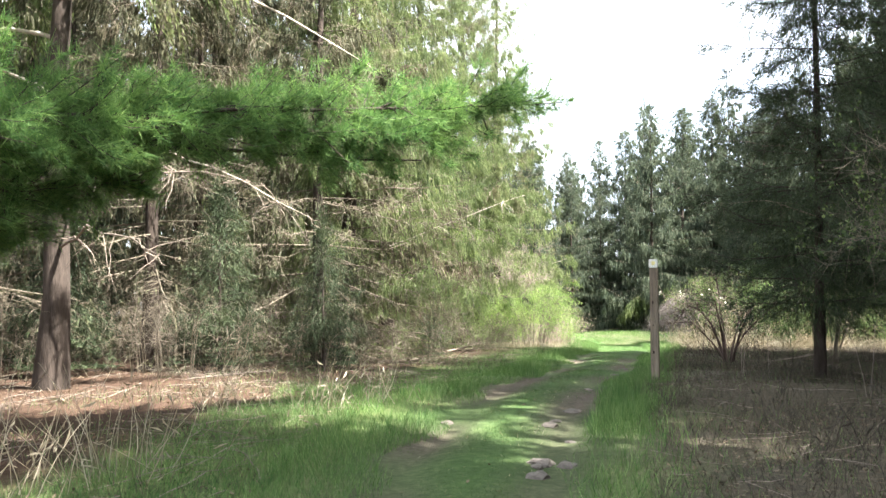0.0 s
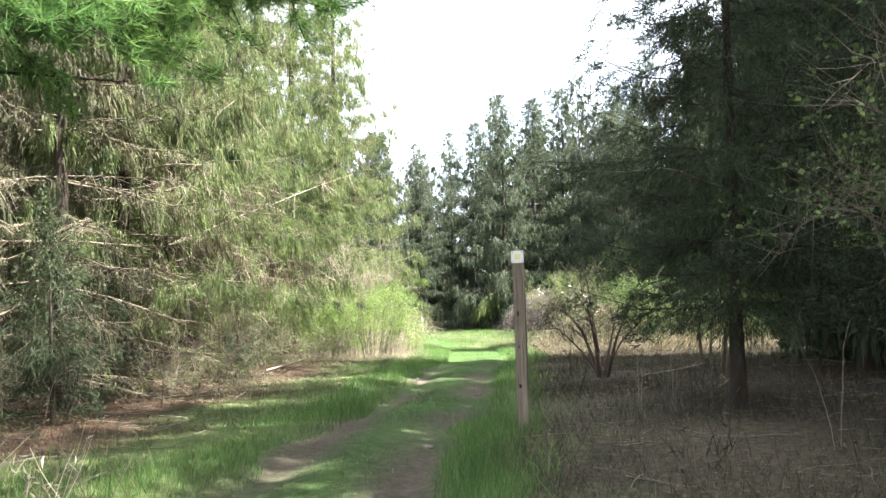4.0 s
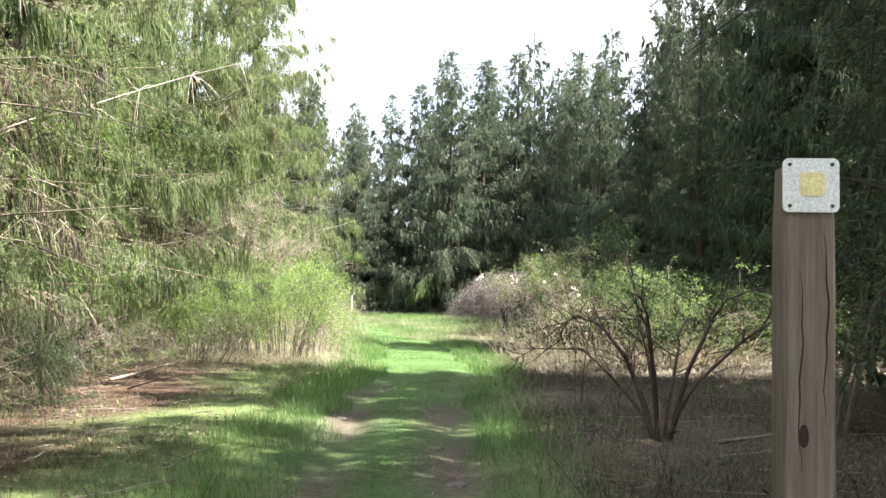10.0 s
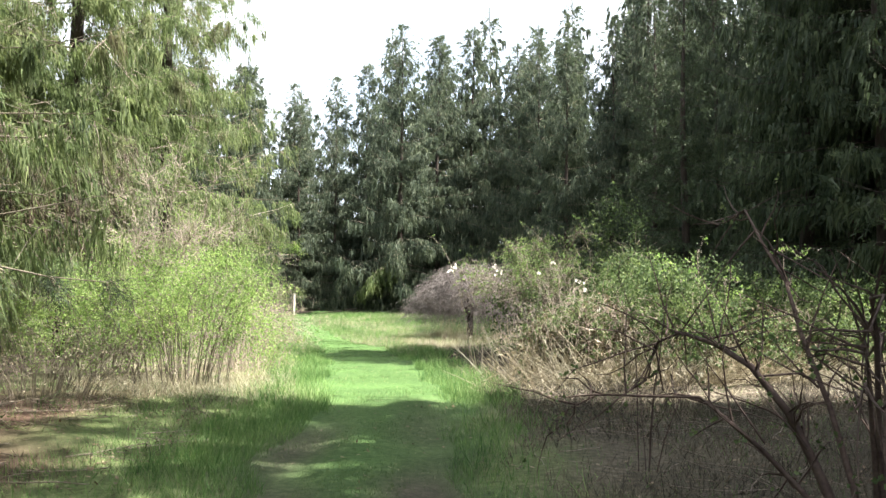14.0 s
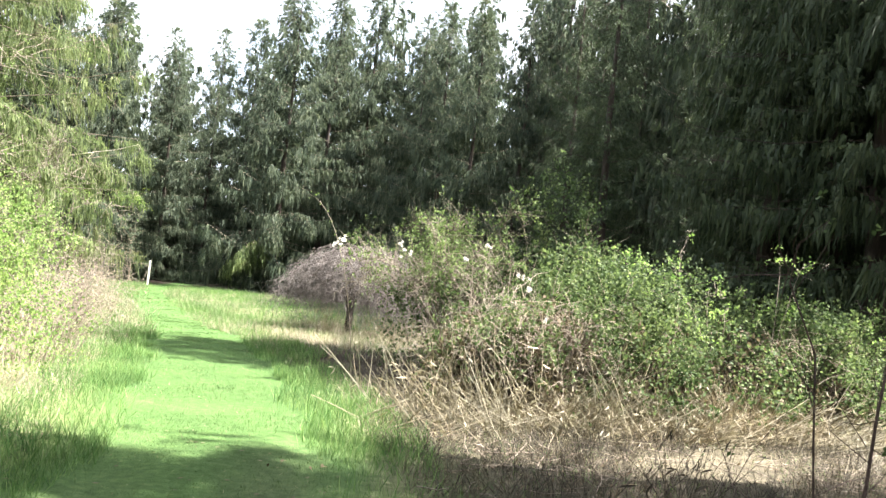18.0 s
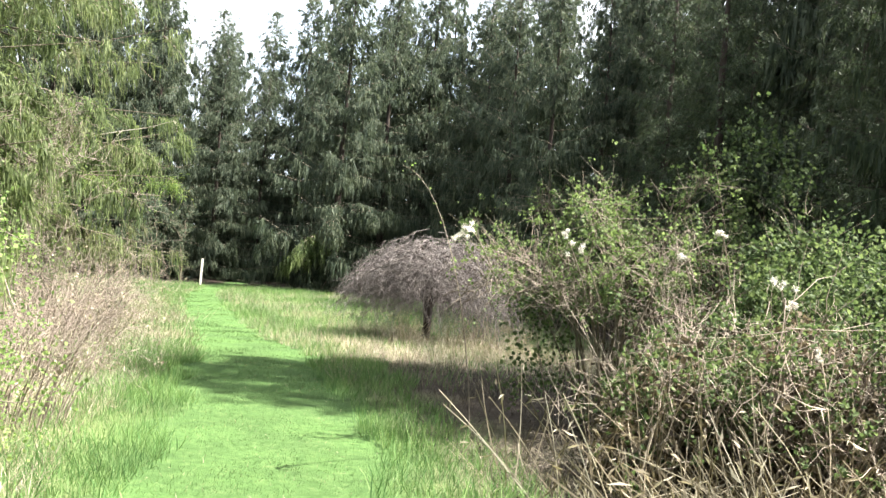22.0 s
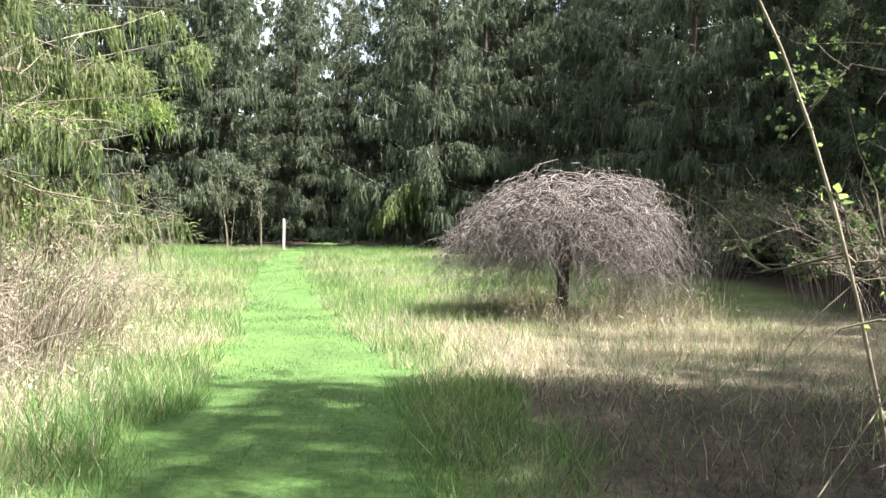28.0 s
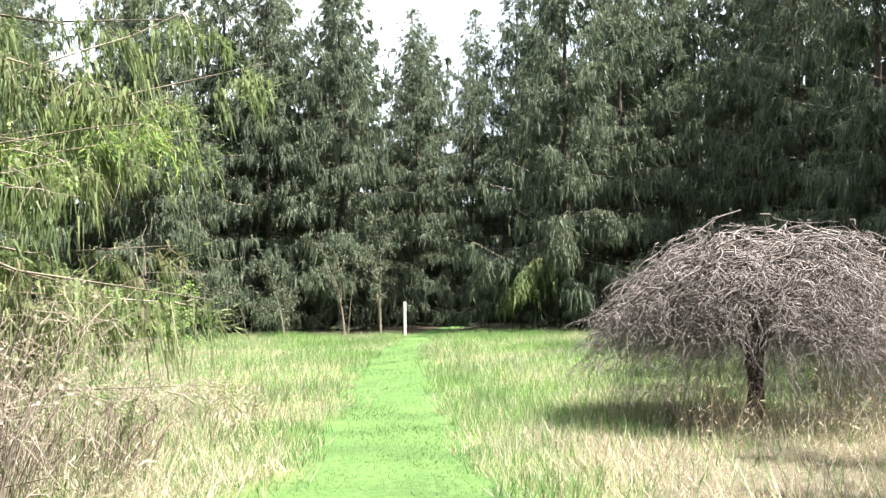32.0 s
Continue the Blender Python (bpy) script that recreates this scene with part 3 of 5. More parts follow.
for i, (x, y, s) in enumerate([(-6.1, 3.3, 0.9), (-9.4, 4.6, 0.95), (-10.8, 2.2, 1.0), (-10.4, -1.8, 1.05), (-12.5, -5.0, 1.0), (-11.0, 8.0, 1.0), (-14.0, 1.0, 1.0)]):
    plant(INNER, x, y, s, 2.1 * i + 0.9)
set_tree(FAR[0], -0.4, 49.5, 0.93, 0.4)
set_tree(FAR[1], 4.0, 55.5, 1.03, 2.0)
for i, (x, y, s) in enumerate([(-5.0, 66.5, 1.0), (7.9, 54.5, 1.03), (9.9, 44.3, 0.87), (1.8, 53.5, 0.97), (12.0, 40.5, 0.9), (-8.8, 51.0, 0.8), (-11.5, 50.5, 0.86), (-15.5, 48, 0.75),
                               (-4.4, 57.0, 0.66), (-18.5, 45, 0.8), (6.2, 51.0, 0.9), (6.9, 40.8, 0.75), (6.8, 47.4, 0.85), (-13.5, 45.5, 0.72), (-6.4, 54.5, 0.72), (-16.8, 41.5, 0.75), (2.4, 57.5, 1.0), (-2.6, 61.5, 0.98), (8.8, 49.5, 0.95), (-20.5, 49.0, 0.9), (-12.8, 55.0, 0.85), (-9.8, 54.0, 0.85), (-13.4, 51.0, 0.88), (-17.0, 50.0, 0.9), (-7.2, 58.5, 0.85)]):
    plant(FAR[i % 2], x, y, s, 2.3 * i + 0.9)
set_tree(BACK[0], -11.4, 13.0, 1.0, 0.2)
for i, (x, y, s) in enumerate([(-11.6, 18.2, 1.0), (-11.8, 23.5, 0.95), (-10.5, 60, 1.1), (-7.2, 63, 1.0), (-13.5, 58, 1.1), (-16, 54, 1.1), (1.5, 61, 1.1), (8, 60, 1.15), (14, 50, 1.1), (15, 44, 1.0), (14.5, 36, 1.0), (14.5, 27, 0.95), (13.5, 21.5, 1.0), (13, 8.8, 1.0), (-13.5, -8, 1.0), (-1.5, 57, 0.9)]):
    plant(BACK[0], x, y, s, 2.9 * i + 0.5)


def far_woods():
    """The closed wood behind the first rows: a mass of sprays on many crowns, too far in to tell apart."""
    rs = np.random.RandomState(77)
    sites = []
    for x in np.arange(-34, 34, 3.2):
        for y in np.arange(-16, 78, 3.2):
            px, py = x + rs.uniform(-1, 1), y + rs.uniform(-1, 1)
            left = px < (-14.5 if py < 30 else -20)
            right = px > (12.5 if py < 30 else 16.5)
            back = py > 60 and not (-8.5 < px < -4.2 and py < 68)
            deep = (px < -24) + (px > 22) + (py > 70)
            if (left or right or back) and not deep and not (abs(px) < 4 and py < 40) and not (11 < px < 18.5 and 10.5 < py < 18.5):
                sites.append((px, py, rs.uniform(11, 14.5), rs.uniform(2.3, 3.0)))
    st = np.array(sites)
    n = 120
    rel = rs.random((len(st), n))
    az = rs.random((len(st), n)) * 6.283
    rad = st[:, 3:4] * (1 - rel) ** 0.62 * rs.uniform(0.35, 1.0, (len(st), n))
    z = 0.3 + rel * st[:, 2:3]
    p = np.stack([st[:, 0:1] + rad * np.cos(az), st[:, 1:2] + rad * np.sin(az), z + land(st[:, 0], st[:, 1])[:, None]], -1).reshape(-1, 3)
    d = np.stack([np.cos(az) * 0.6, np.sin(az) * 0.6, -np.ones_like(az)], -1).reshape(-1, 3)
    k = len(p)
    ob = new("far_woods", mesh_from("far_woods", *sprigs(rs, p, d, rs.uniform(0.9, 1.6, k), rs.uniform(0.15, 0.3, k), 5, 0.6, 0.3, 0.5), SPRUCE_HAZED))
    tagged(ob, "dark closed spruce wood behind the first rows of trees", "woods", kind="stuff")


far_woods()
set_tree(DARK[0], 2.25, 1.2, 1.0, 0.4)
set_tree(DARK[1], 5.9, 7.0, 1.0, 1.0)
# those below y 1 stand mostly unseen; heights chosen to shade pine and left floor
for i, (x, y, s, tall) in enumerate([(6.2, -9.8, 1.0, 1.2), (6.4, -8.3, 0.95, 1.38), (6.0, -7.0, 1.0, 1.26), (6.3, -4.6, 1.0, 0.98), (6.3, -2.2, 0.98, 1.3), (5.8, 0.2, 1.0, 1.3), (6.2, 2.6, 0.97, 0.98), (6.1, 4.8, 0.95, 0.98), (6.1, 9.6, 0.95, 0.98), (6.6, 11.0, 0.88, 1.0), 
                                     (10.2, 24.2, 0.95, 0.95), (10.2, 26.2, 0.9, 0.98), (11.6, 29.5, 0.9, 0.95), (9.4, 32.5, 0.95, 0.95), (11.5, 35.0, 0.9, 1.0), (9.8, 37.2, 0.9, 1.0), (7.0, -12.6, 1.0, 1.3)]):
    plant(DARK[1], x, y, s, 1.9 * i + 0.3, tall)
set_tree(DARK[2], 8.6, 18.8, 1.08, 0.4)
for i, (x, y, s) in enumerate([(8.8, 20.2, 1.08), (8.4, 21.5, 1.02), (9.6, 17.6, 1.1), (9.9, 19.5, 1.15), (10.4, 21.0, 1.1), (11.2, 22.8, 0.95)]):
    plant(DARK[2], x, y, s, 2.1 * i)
set_tree(YOUNG, -5.3, 1.6, 1.0, 0.3)
for i, (x, y, s) in enumerate([(-6.6, 0.6, 1.15), (-7.6, 2.2, 1.25), (-5.2, 7.9, 0.8), (-8.4, -0.8, 1.2), (-6.0, 4.4, 1.0)]):
    plant(YOUNG, x, y, s, 1.3 * i)
for i, (x, y) in enumerate([(9.4, 2.6), (9.6, 7.6), (10.0, -1.8), (10.5, -7.5)  ]):
    plant(BACK[0], x, y, 0.95, 1.1 * i)
for i, (x, y) in enumerate([(-14.2, -2.2), (-13.4, 4.4), (-15.2, 7.4), (-12.6, -3.6), (-16.0, -5.5), (-15.4, 1.6), (-12.4, 10.8)]):
    plant(BACK[0], x, y, 0.95, 0.7 * i)
# added row, mostly out of view, stretched tall to shade trail and left verge
for i, (y, tall) in enumerate([(-12.8, 1.6), (-10.6, 1.7), (-8.3, 1.6), (-7.3, 1.36), (-3.4, 1.55), (-1.6, 1.65), (0.2, 1.7), (2.0, 1.65), (3.6, 1.5), (6.6, 1.5), (8.4, 1.65), (10.2, 1.7)]):
    plant(BACK[0], 7.7, y, 1.0 if y < -6 else 0.88, 1.7 * i, tall)
for i, (x, y) in enumerate([(13.2, 31.5), (13.4, 34.0), (13.2, 38.0), (13.6, 42.0), (14.2, 46.5), (12.2, 48.6), (13.5, 53.0), (10.6, 57.0), (17.0, 33.0), (17.0, 37.0), (17.2, 41.0), (17.4, 29.0), (5.6, 60.0), (-1.0, 65.0), (11.8, 44.5)]):
    plant(BACK[0], x, y, 1.0, 1.3 * i, 1.35)


def placed(tree):
    """World to tree space, for a tree at the ground."""
    m = Matrix.Translation(tree.location) @ Matrix.Rotation(tree.rotation_euler[2], 4, "Z") @ Matrix.Diagonal((*tree.scale, 1))
    return m.inverted()


def outer_bough(tree, start, end, seed, n, needles=None, length=0.09, width=0.008, per=9, hang=0.7, twig=0.4, arch=0.12, thick=0.011, wood=None, label="thin dark bough reaching over the trail", flat=1.0, strands=False):
    """A bough of a tree reaching out into the open, with side twigs; hung with needle sprays if per is not 0."""
    rs = np.random.RandomState(seed)
    inv = placed(tree)
    a, b = np.array(inv @ Vector(start)), np.array(inv @ Vector(end))
    q = np.linspace(0, 1, 9)
    line = a + (b - a) * q[:, None] + np.cumsum(rs.normal(size=(9, 3)) * 0.025, axis=0) * (q * (1.15 - q))[:, None] * 3
    line[:, 2] += arch * np.sin(q * 3.1)
    i = rs.randint(2, 9, n)
    d = unit(rs.normal(size=(n, 3)) * [1, 1, flat] + unit(b - a) * 0.9 + [0, 0, -0.3])
    w = np.linspace(0, 1, 4)
    tw = line[i][:, None] + d[:, None] * ((rs.uniform(0.3, 1.0, n) * twig * (1.3 - i / 9))[:, None] * w)[..., None]
    tw[..., 2] -= 0.25 * twig * w ** 2
    limb = part("bough", (*join(tubes(line[None], (thick * (1.15 - q))[None], 4), tubes(tw, np.full((n, 4), 0.003) * (1.3 - w), 4)), True), wood or TWIG, tree, label)
    if per:
        m = n * per
        at = tw[rs.randint(0, n, m), rs.randint(0, 4, m)] + rs.normal(size=(m, 3)) * 0.03
        m2 = m // 5
        at = np.concatenate([at, line[rs.randint(3, 9, m2)] + rs.normal(size=(m2, 3)) * 0.05])
        m += m2
        if strands:
            part("needles", tassels(rs, at, unit(rs.normal(size=(m, 3)) * 0.12 + [0, 0, -1.0]), length * rs.uniform(0.4, 1.2, m), width, 3), needles, limb, kind="stuff")
            return
        part("needles", sprigs(rs, at, rs.normal(size=(m, 3)) * 0.5 + unit(b - a) * 0.3 + [0, 0, -hang], length * rs.uniform(0.5, 1.3, m), np.full(m, width), 6, 0.5, 0.3, 0.55), needles or SPRUCE_SHADED, limb, kind="stuff")


outer_bough(DARK[0], (2.25, 1.2, 3.2), (0.45, 2.0, 3.75), 1, 26)
outer_bough(DARK[0], (2.25, 1.2, 3.6), (0.9, 1.6, 4.1), 2, 22)
outer_bough(DARK[0], (2.25, 1.2, 2.3), (0.75, 0.8, 2.5), 3, 18)
# low fresh boughs and bare limbs of the first spruces
outer_bough(HEDGE[1], (-6.9, 10.2, 1.9), (-3.2, 9.6, 1.5), 4, 40, SPRUCE_SHADED, 0.14, 0.008, 12, 0.6, 0.5, 0.1, 0.02, label="low dark bough reaching out flat")
for k, (start, end) in enumerate([((-6.3, 5.5, 1.9), (-2.9, 5.3, 1.25)), ((-6.3, 5.5, 2.8), (-2.5, 4.6, 2.4)), ((-6.3, 5.5, 1.6), (-3.4, 3.9, 1.5)), ((-6.3, 5.5, 3.4), (-3.1, 6.8, 2.9)), ((-6.3, 5.5, 2.2), (-3.6, 4.6, 1.0))]):
    outer_bough(HEDGE[0], start, end, 5 + k, 44, SPRUCE_NEW if k < 2 else SPRUCE, 0.15, 0.009, 10, 0.8, 0.7, 0.15, 0.014, label="low bough with fresh green drooping sprays", flat=0.4)
for k, (start, end) in enumerate([((-6.3, 5.5, 2.1), (-2.72, 6.23, 3.53)), ((-6.3, 5.5, 2.6), (-4.3, 6.7, 2.25)), ((-6.3, 5.5, 3.0), (-4.0, 3.6, 2.9)), ((-6.3, 5.5, 1.8), (-4.2, 3.4, 1.4)), ((-6.3, 5.5, 3.6), (-3.9, 4.4, 3.5))]):
    outer_bough(HEDGE[0], start, end, 12 + k, 34, None, per=0, twig=0.7, arch=0.05, thick=0.016, wood=PALE_TWIG if k == 0 else GREY_TWIG, label="bare bleached limb with thin twigs")
for k, end in enumerate([(-3.9, 23.9, 2.2), (-3.7, 24.8, 3.0)]):
    outer_bough(LAST_HEDGE, (-6.8, 25.4, end[2] + 0.6), end, 30 + k, 44, SPRUCE, 0.24, 0.02, 12, 1.1, 0.6, 0.15, 0.014, label="low pale-green bough hung with thin strands", flat=0.3, strands=True)
outer_bough(LAST_HEDGE, (-6.8, 25.4, 2.3), (-3.38, 24.4, 2.65), 20, 30, SPRUCE_NEW, 0.16, 0.009, 8, 0.8, 0.45, 0.1, 0.014, label="low sunlit bough with yellow-green sprays", flat=0.4)
outer_bough(LAST_HEDGE, (-6.8, 25.4, 2.4), (-3.6, 25.4, 3.74), 21, 14, None, per=0, twig=0.4, arch=0.05, thick=0.016, wood=PALE_TWIG, label="bare bleached limb")
# the lowest boughs of the great spruce at the meadow's end; paler SPRUCE on every second stands for sunlight
for k, (start, end) in enumerate([((-0.4, 49.5, 3.6), (-3.4, 47.2, 2.45)), ((-0.4, 49.5, 3.4), (-1.9, 46.4, 2.2)), ((-0.4, 49.5, 4.2), (0.9, 46.4, 3.9)), ((-0.4, 49.5, 3.0), (-2.4, 47.8, 1.7)), ((-0.4, 49.5, 4.2), (-0.6, 46.0, 3.1))]):
    outer_bough(FAR[0], start, end, 24 + k, 70, SPRUCE if k % 2 else SPRUCE_HAZED, 0.5, 0.05, 22, 1.2, 1.2, 0.3, 0.03, label="low bough hung with long needle curtains, some paler for sunlight", flat=0.25, strands=True)


# ---- trail posts ----
def rounded_plate(w, h, r, thick):
    """A thin plate with round corners, standing in the x-z plane and facing -y."""
    bm = bmesh.new()
    ring = []
    for cx, cz, a0 in ((w / 2 - r, h / 2 - r, 0), (-w / 2 + r, h / 2 - r, 90), (-w / 2 + r, -h / 2 + r, 180), (w / 2 - r, -h / 2 + r, 270)):
        for k in range(5):
            a = radians(a0 + k * 22.5)
            ring.append(bm.verts.new((cx + r * math.cos(a), 0, cz + r * math.sin(a))))
    f = bm.faces.new(ring)
    ext = bmesh.ops.extrude_face_region(bm, geom=[f])
    bmesh.ops.translate(bm, vec=(0, -thick, 0), verts=[v for v in ext["geom"] if isinstance(v, bmesh.types.BMVert)])
    bmesh.ops.recalc_face_normals(bm, faces=bm.faces[:])
    return bm


def disc(radius, thick, y, x, z, wide=1.0, tall=1.0):
    bm = bmesh.new()
    bmesh.ops.create_cone(bm, cap_ends=True, segments=10, radius1=radius, radius2=radius * 0.85, depth=thick)
    bmesh.ops.rotate(bm, cent=(0, 0, 0), matrix=Matrix.Rotation(radians(90), 3, "X"), verts=bm.verts)
    bmesh.ops.scale(bm, vec=(wide, 1, tall), verts=bm.verts)
    bmesh.ops.translate(bm, vec=(x, y, z), verts=bm.verts)
    return bm


def wooden_post(w, h, seed):
    """A square post with worn, slightly uneven edges and a chamfered top."""
    rs = random.Random(seed)
    bm = bmesh.new()
    rows = 14
    rings = []
    for k in range(rows + 1):
        z = -0.25 + (h + 0.25) * k / rows
        a = w / 2 * (0.9 if k == rows else 1.0)
        c = 0.007
        ring = [(a - c, -a), (a, -a + c), (a, a - c), (a - c, a), (-a + c, a), (-a, a - c), (-a, -a + c), (-a + c, -a)]
        rings.append([bm.verts.new((x + rs.uniform(-1, 1) * 0.0014, y + rs.uniform(-1, 1) * 0.0014, z if k < rows else z + rs.uniform(-0.003, 0.003))) for x, y in ring])
    for a, b in zip(rings, rings[1:]):
        for i in range(8):
            bm.faces.new((a[i], a[(i + 1) % 8], b[(i + 1) % 8], b[i]))
    bm.faces.new(rings[-1])
    return bm


def marker_post():
    h, w = 1.64, 0.104
    t = tagged(thing("marker_post", 0.0, 0.0, 0.0, radians(-7)), "weathered grey-brown square wooden trail post with a marker plate", "post")
    part("post", wooden_post(w, h, 3), POST_WOOD, t)
    plate = part("marker_plate", rounded_plate(0.112, 0.112, 0.012, 0.004), SIGN_WHITE, t, "white square plate with a pale yellow diamond")
    plate.location = (0, -w / 2 - 0.003, h - 0.046)
    bm = rounded_plate(0.05, 0.05, 0.012, 0.0016)
    ob = part("yellow_patch", bm, SIGN_YELLOW, plate, "pale yellow painted patch")
    ob.location = (0.002, -0.0042, 0.002)
    for sx in (-1, 1):
        for sz in (-1, 1):
            part("screw", disc(0.0042, 0.004, -0.005, sx * 0.042, sz * 0.043), SCREW, plate)
    for z, r, s in ((1.08, 0.011, 2.4), (0.43, 0.013, 1.7), (0.78, 0.006, 2.2)):
        part("knot", disc(r, 0.006, -w / 2 - 0.0005, -0.012, z, 1.0, s), KNOT, t, "dark weathered knot")
    for x, z0, z1 in ((-0.018, 1.0, 1.42), (0.02, 0.5, 0.9), (-0.03, 0.2, 0.62), (0.032, 1.1, 1.5)):
        q = np.linspace(0, 1, 12)
        line = np.stack([x + 0.004 * np.sin(q * 7 + z0 * 9) + 0.002 * np.sin(q * 23), np.full(12, -w / 2), z0 + (z1 - z0) * q], -1)
        part("crack", (*tubes(line[None], (0.0022 * np.sin(q * 3.1416) + 0.0003)[None], 5), True), KNOT, t, "dark drying crack")


def far_post():
    t = tagged(thing("trail_post", -5.83, 47.7, None, radians(20)), "slim pale wooden trail post at the edge of the wood", "post")
    part("post", wooden_post(0.08, 1.1, 5), POLE_WHITE, t)


marker_post()
far_post()


# ---- pine with long soft needles ----
def pine_tufts(rs, at, ways, n=24, length=0.16):
    k = len(at)
    d = unit(ways[:, None] * 0.7 + rs.normal(size=(k, n, 3)))
    ln = length * rs.uniform(0.7, 1.25, (k, n, 1))
    ac = unit(np.cross(d, rs.normal(size=(k, n, 3)))) * 0.003
    root = at[:, None] - ways[:, None] * (0.06 * rs.random((k, n, 1)))
    v = np.stack([root - ac, root + ac, root + d * ln], 2).reshape(-1, 3)
    return v, np.arange(len(v)).reshape(-1, 3)


def pine_bough(rs, path, reach, shoots):
    """One bough along a polyline: wood, and needle tufts packed along many side shoots."""
    path = np.array(path, float)
    s = np.linspace(0, len(path) - 1, 14)
    line = np.stack([np.interp(s, range(len(path)), path[:, i]) for i in range(3)], -1)
    line += np.cumsum(rs.normal(size=line.shape) * 0.025, axis=0)
    wood = [tubes(line[None], np.linspace(0.035, 0.008, 14)[None], 5)]
    k = shoots
    t = rs.uniform(3.0, 13, k)
    i0 = np.minimum(t.astype(int), 12)
    fr = (t - i0)[:, None]
    p = line[i0] * (1 - fr) + line[i0 + 1] * fr
    d = unit(np.diff(line, axis=0))[i0]
    lat = unit(np.cross(d, [0, 0, 1.0])) * np.where(rs.random(k) < 0.5, 1, -1)[:, None]
    way = unit(d * 0.7 + lat * rs.uniform(0.1, 1.0, k)[:, None] + np.array([0, 0, 1.0]) * rs.uniform(-1.0, 1.2, k)[:, None])
    ln = reach * rs.uniform(0.35, 1.1, k) * (1.15 - 0.45 * t / 13)
    q = np.linspace(0, 1, 6)
    side = p[:, None] + way[:, None] * (ln[:, None] * q)[..., None]
    side[..., 2] += 0.12 * q ** 2 * ln[:, None]
    side += np.cumsum(rs.normal(size=side.shape) * 0.015, axis=1)
    wood.append(tubes(side, np.full((k, 6), 0.006) * (1.3 - q), 5))
    m = k * 11
    b = rs.randint(0, k, m)
    u = rs.uniform(0.25, 1.0, m) * 5
    j0 = np.minimum(u.astype(int), 4)
    fu = (u - j0)[:, None]
    pts = side[b, j0] * (1 - fu) + side[b, j0 + 1] * fu + rs.normal(size=(m, 3)) * 0.03
    return join(*wood), pine_tufts(rs, pts, unit(way[b] + [0, 0, 0.25]), 18)


def pine_tree():
    rs = np.random.RandomState(41)
    x0, y0 = -7.4, -9.2
    t = tagged(thing("pine_tree", x0, y0), "pine with long soft bright green needles over the trail edge", "tree")
    o = np.array([x0, y0, lz(x0, y0)])
    tz = np.linspace(-0.1, 13, 10)
    part("trunk", (*tubes(np.stack([0.08 * np.sin(tz * 0.4), 0 * tz, tz], -1)[None], (0.2 * (1.02 - tz / 13.4))[None], 10), True), BARK, t)
    # height on the trunk, tip, reach of the side shoots, number of shoots
    # the three of reach 1.0 are added above view, to shade trunk and floor
    boughs = [(1.7, (-1.15, -2.2, 3.5), 0.8, 150), (1.5, (-3.5, -4.4, 2.75), 0.85, 130), (1.2, (-4.3, -5.0, 2.0), 0.85, 150), (1.0, (-5.1, -5.6, 1.55), 0.7, 110),
              (1.9, (-2.0, -3.0, 2.85), 0.75, 120), (1.9, (-2.35, -2.95, 2.6), 0.5, 80), (4.2, (-5.8, -5.0, 5.6), 0.7, 60), (5.0, (-2.2, -1.5, 6.8), 1.0, 110),
              (5.6, (-2.6, -6.4, 6.7), 1.0, 100), (6.0, (-4.2, 0.4, 7.2), 1.0, 110), (5.2, (-10.5, -6.0, 6.5), 0.7, 40)]
    for z0, tip, reach, n in boughs:
        wood, tuft = pine_bough(rs, np.linspace((x0, y0, z0), tip, 5) - o, reach, n)
        b = part("bough", (*wood, True), BARK, t, "slim brown bough")
        part("needles", tuft, PINE, b, "long soft green needle tufts", "stuff")
    k = 500
    z = rs.uniform(5, 13.2, k)
    a = rs.random(k) * 6.283
    r = rs.random(k) ** 0.5 * 2.6 * (13.6 - z) / 8.6
    pts = np.stack([r * np.cos(a), r * np.sin(a), z], -1)
    part("crown", pine_tufts(rs, pts, unit(pts * [1, 1, 0] + [0, 0, 0.6]), 24, 0.2), PINE, t, "upper needle crown", "stuff")


pine_tree()


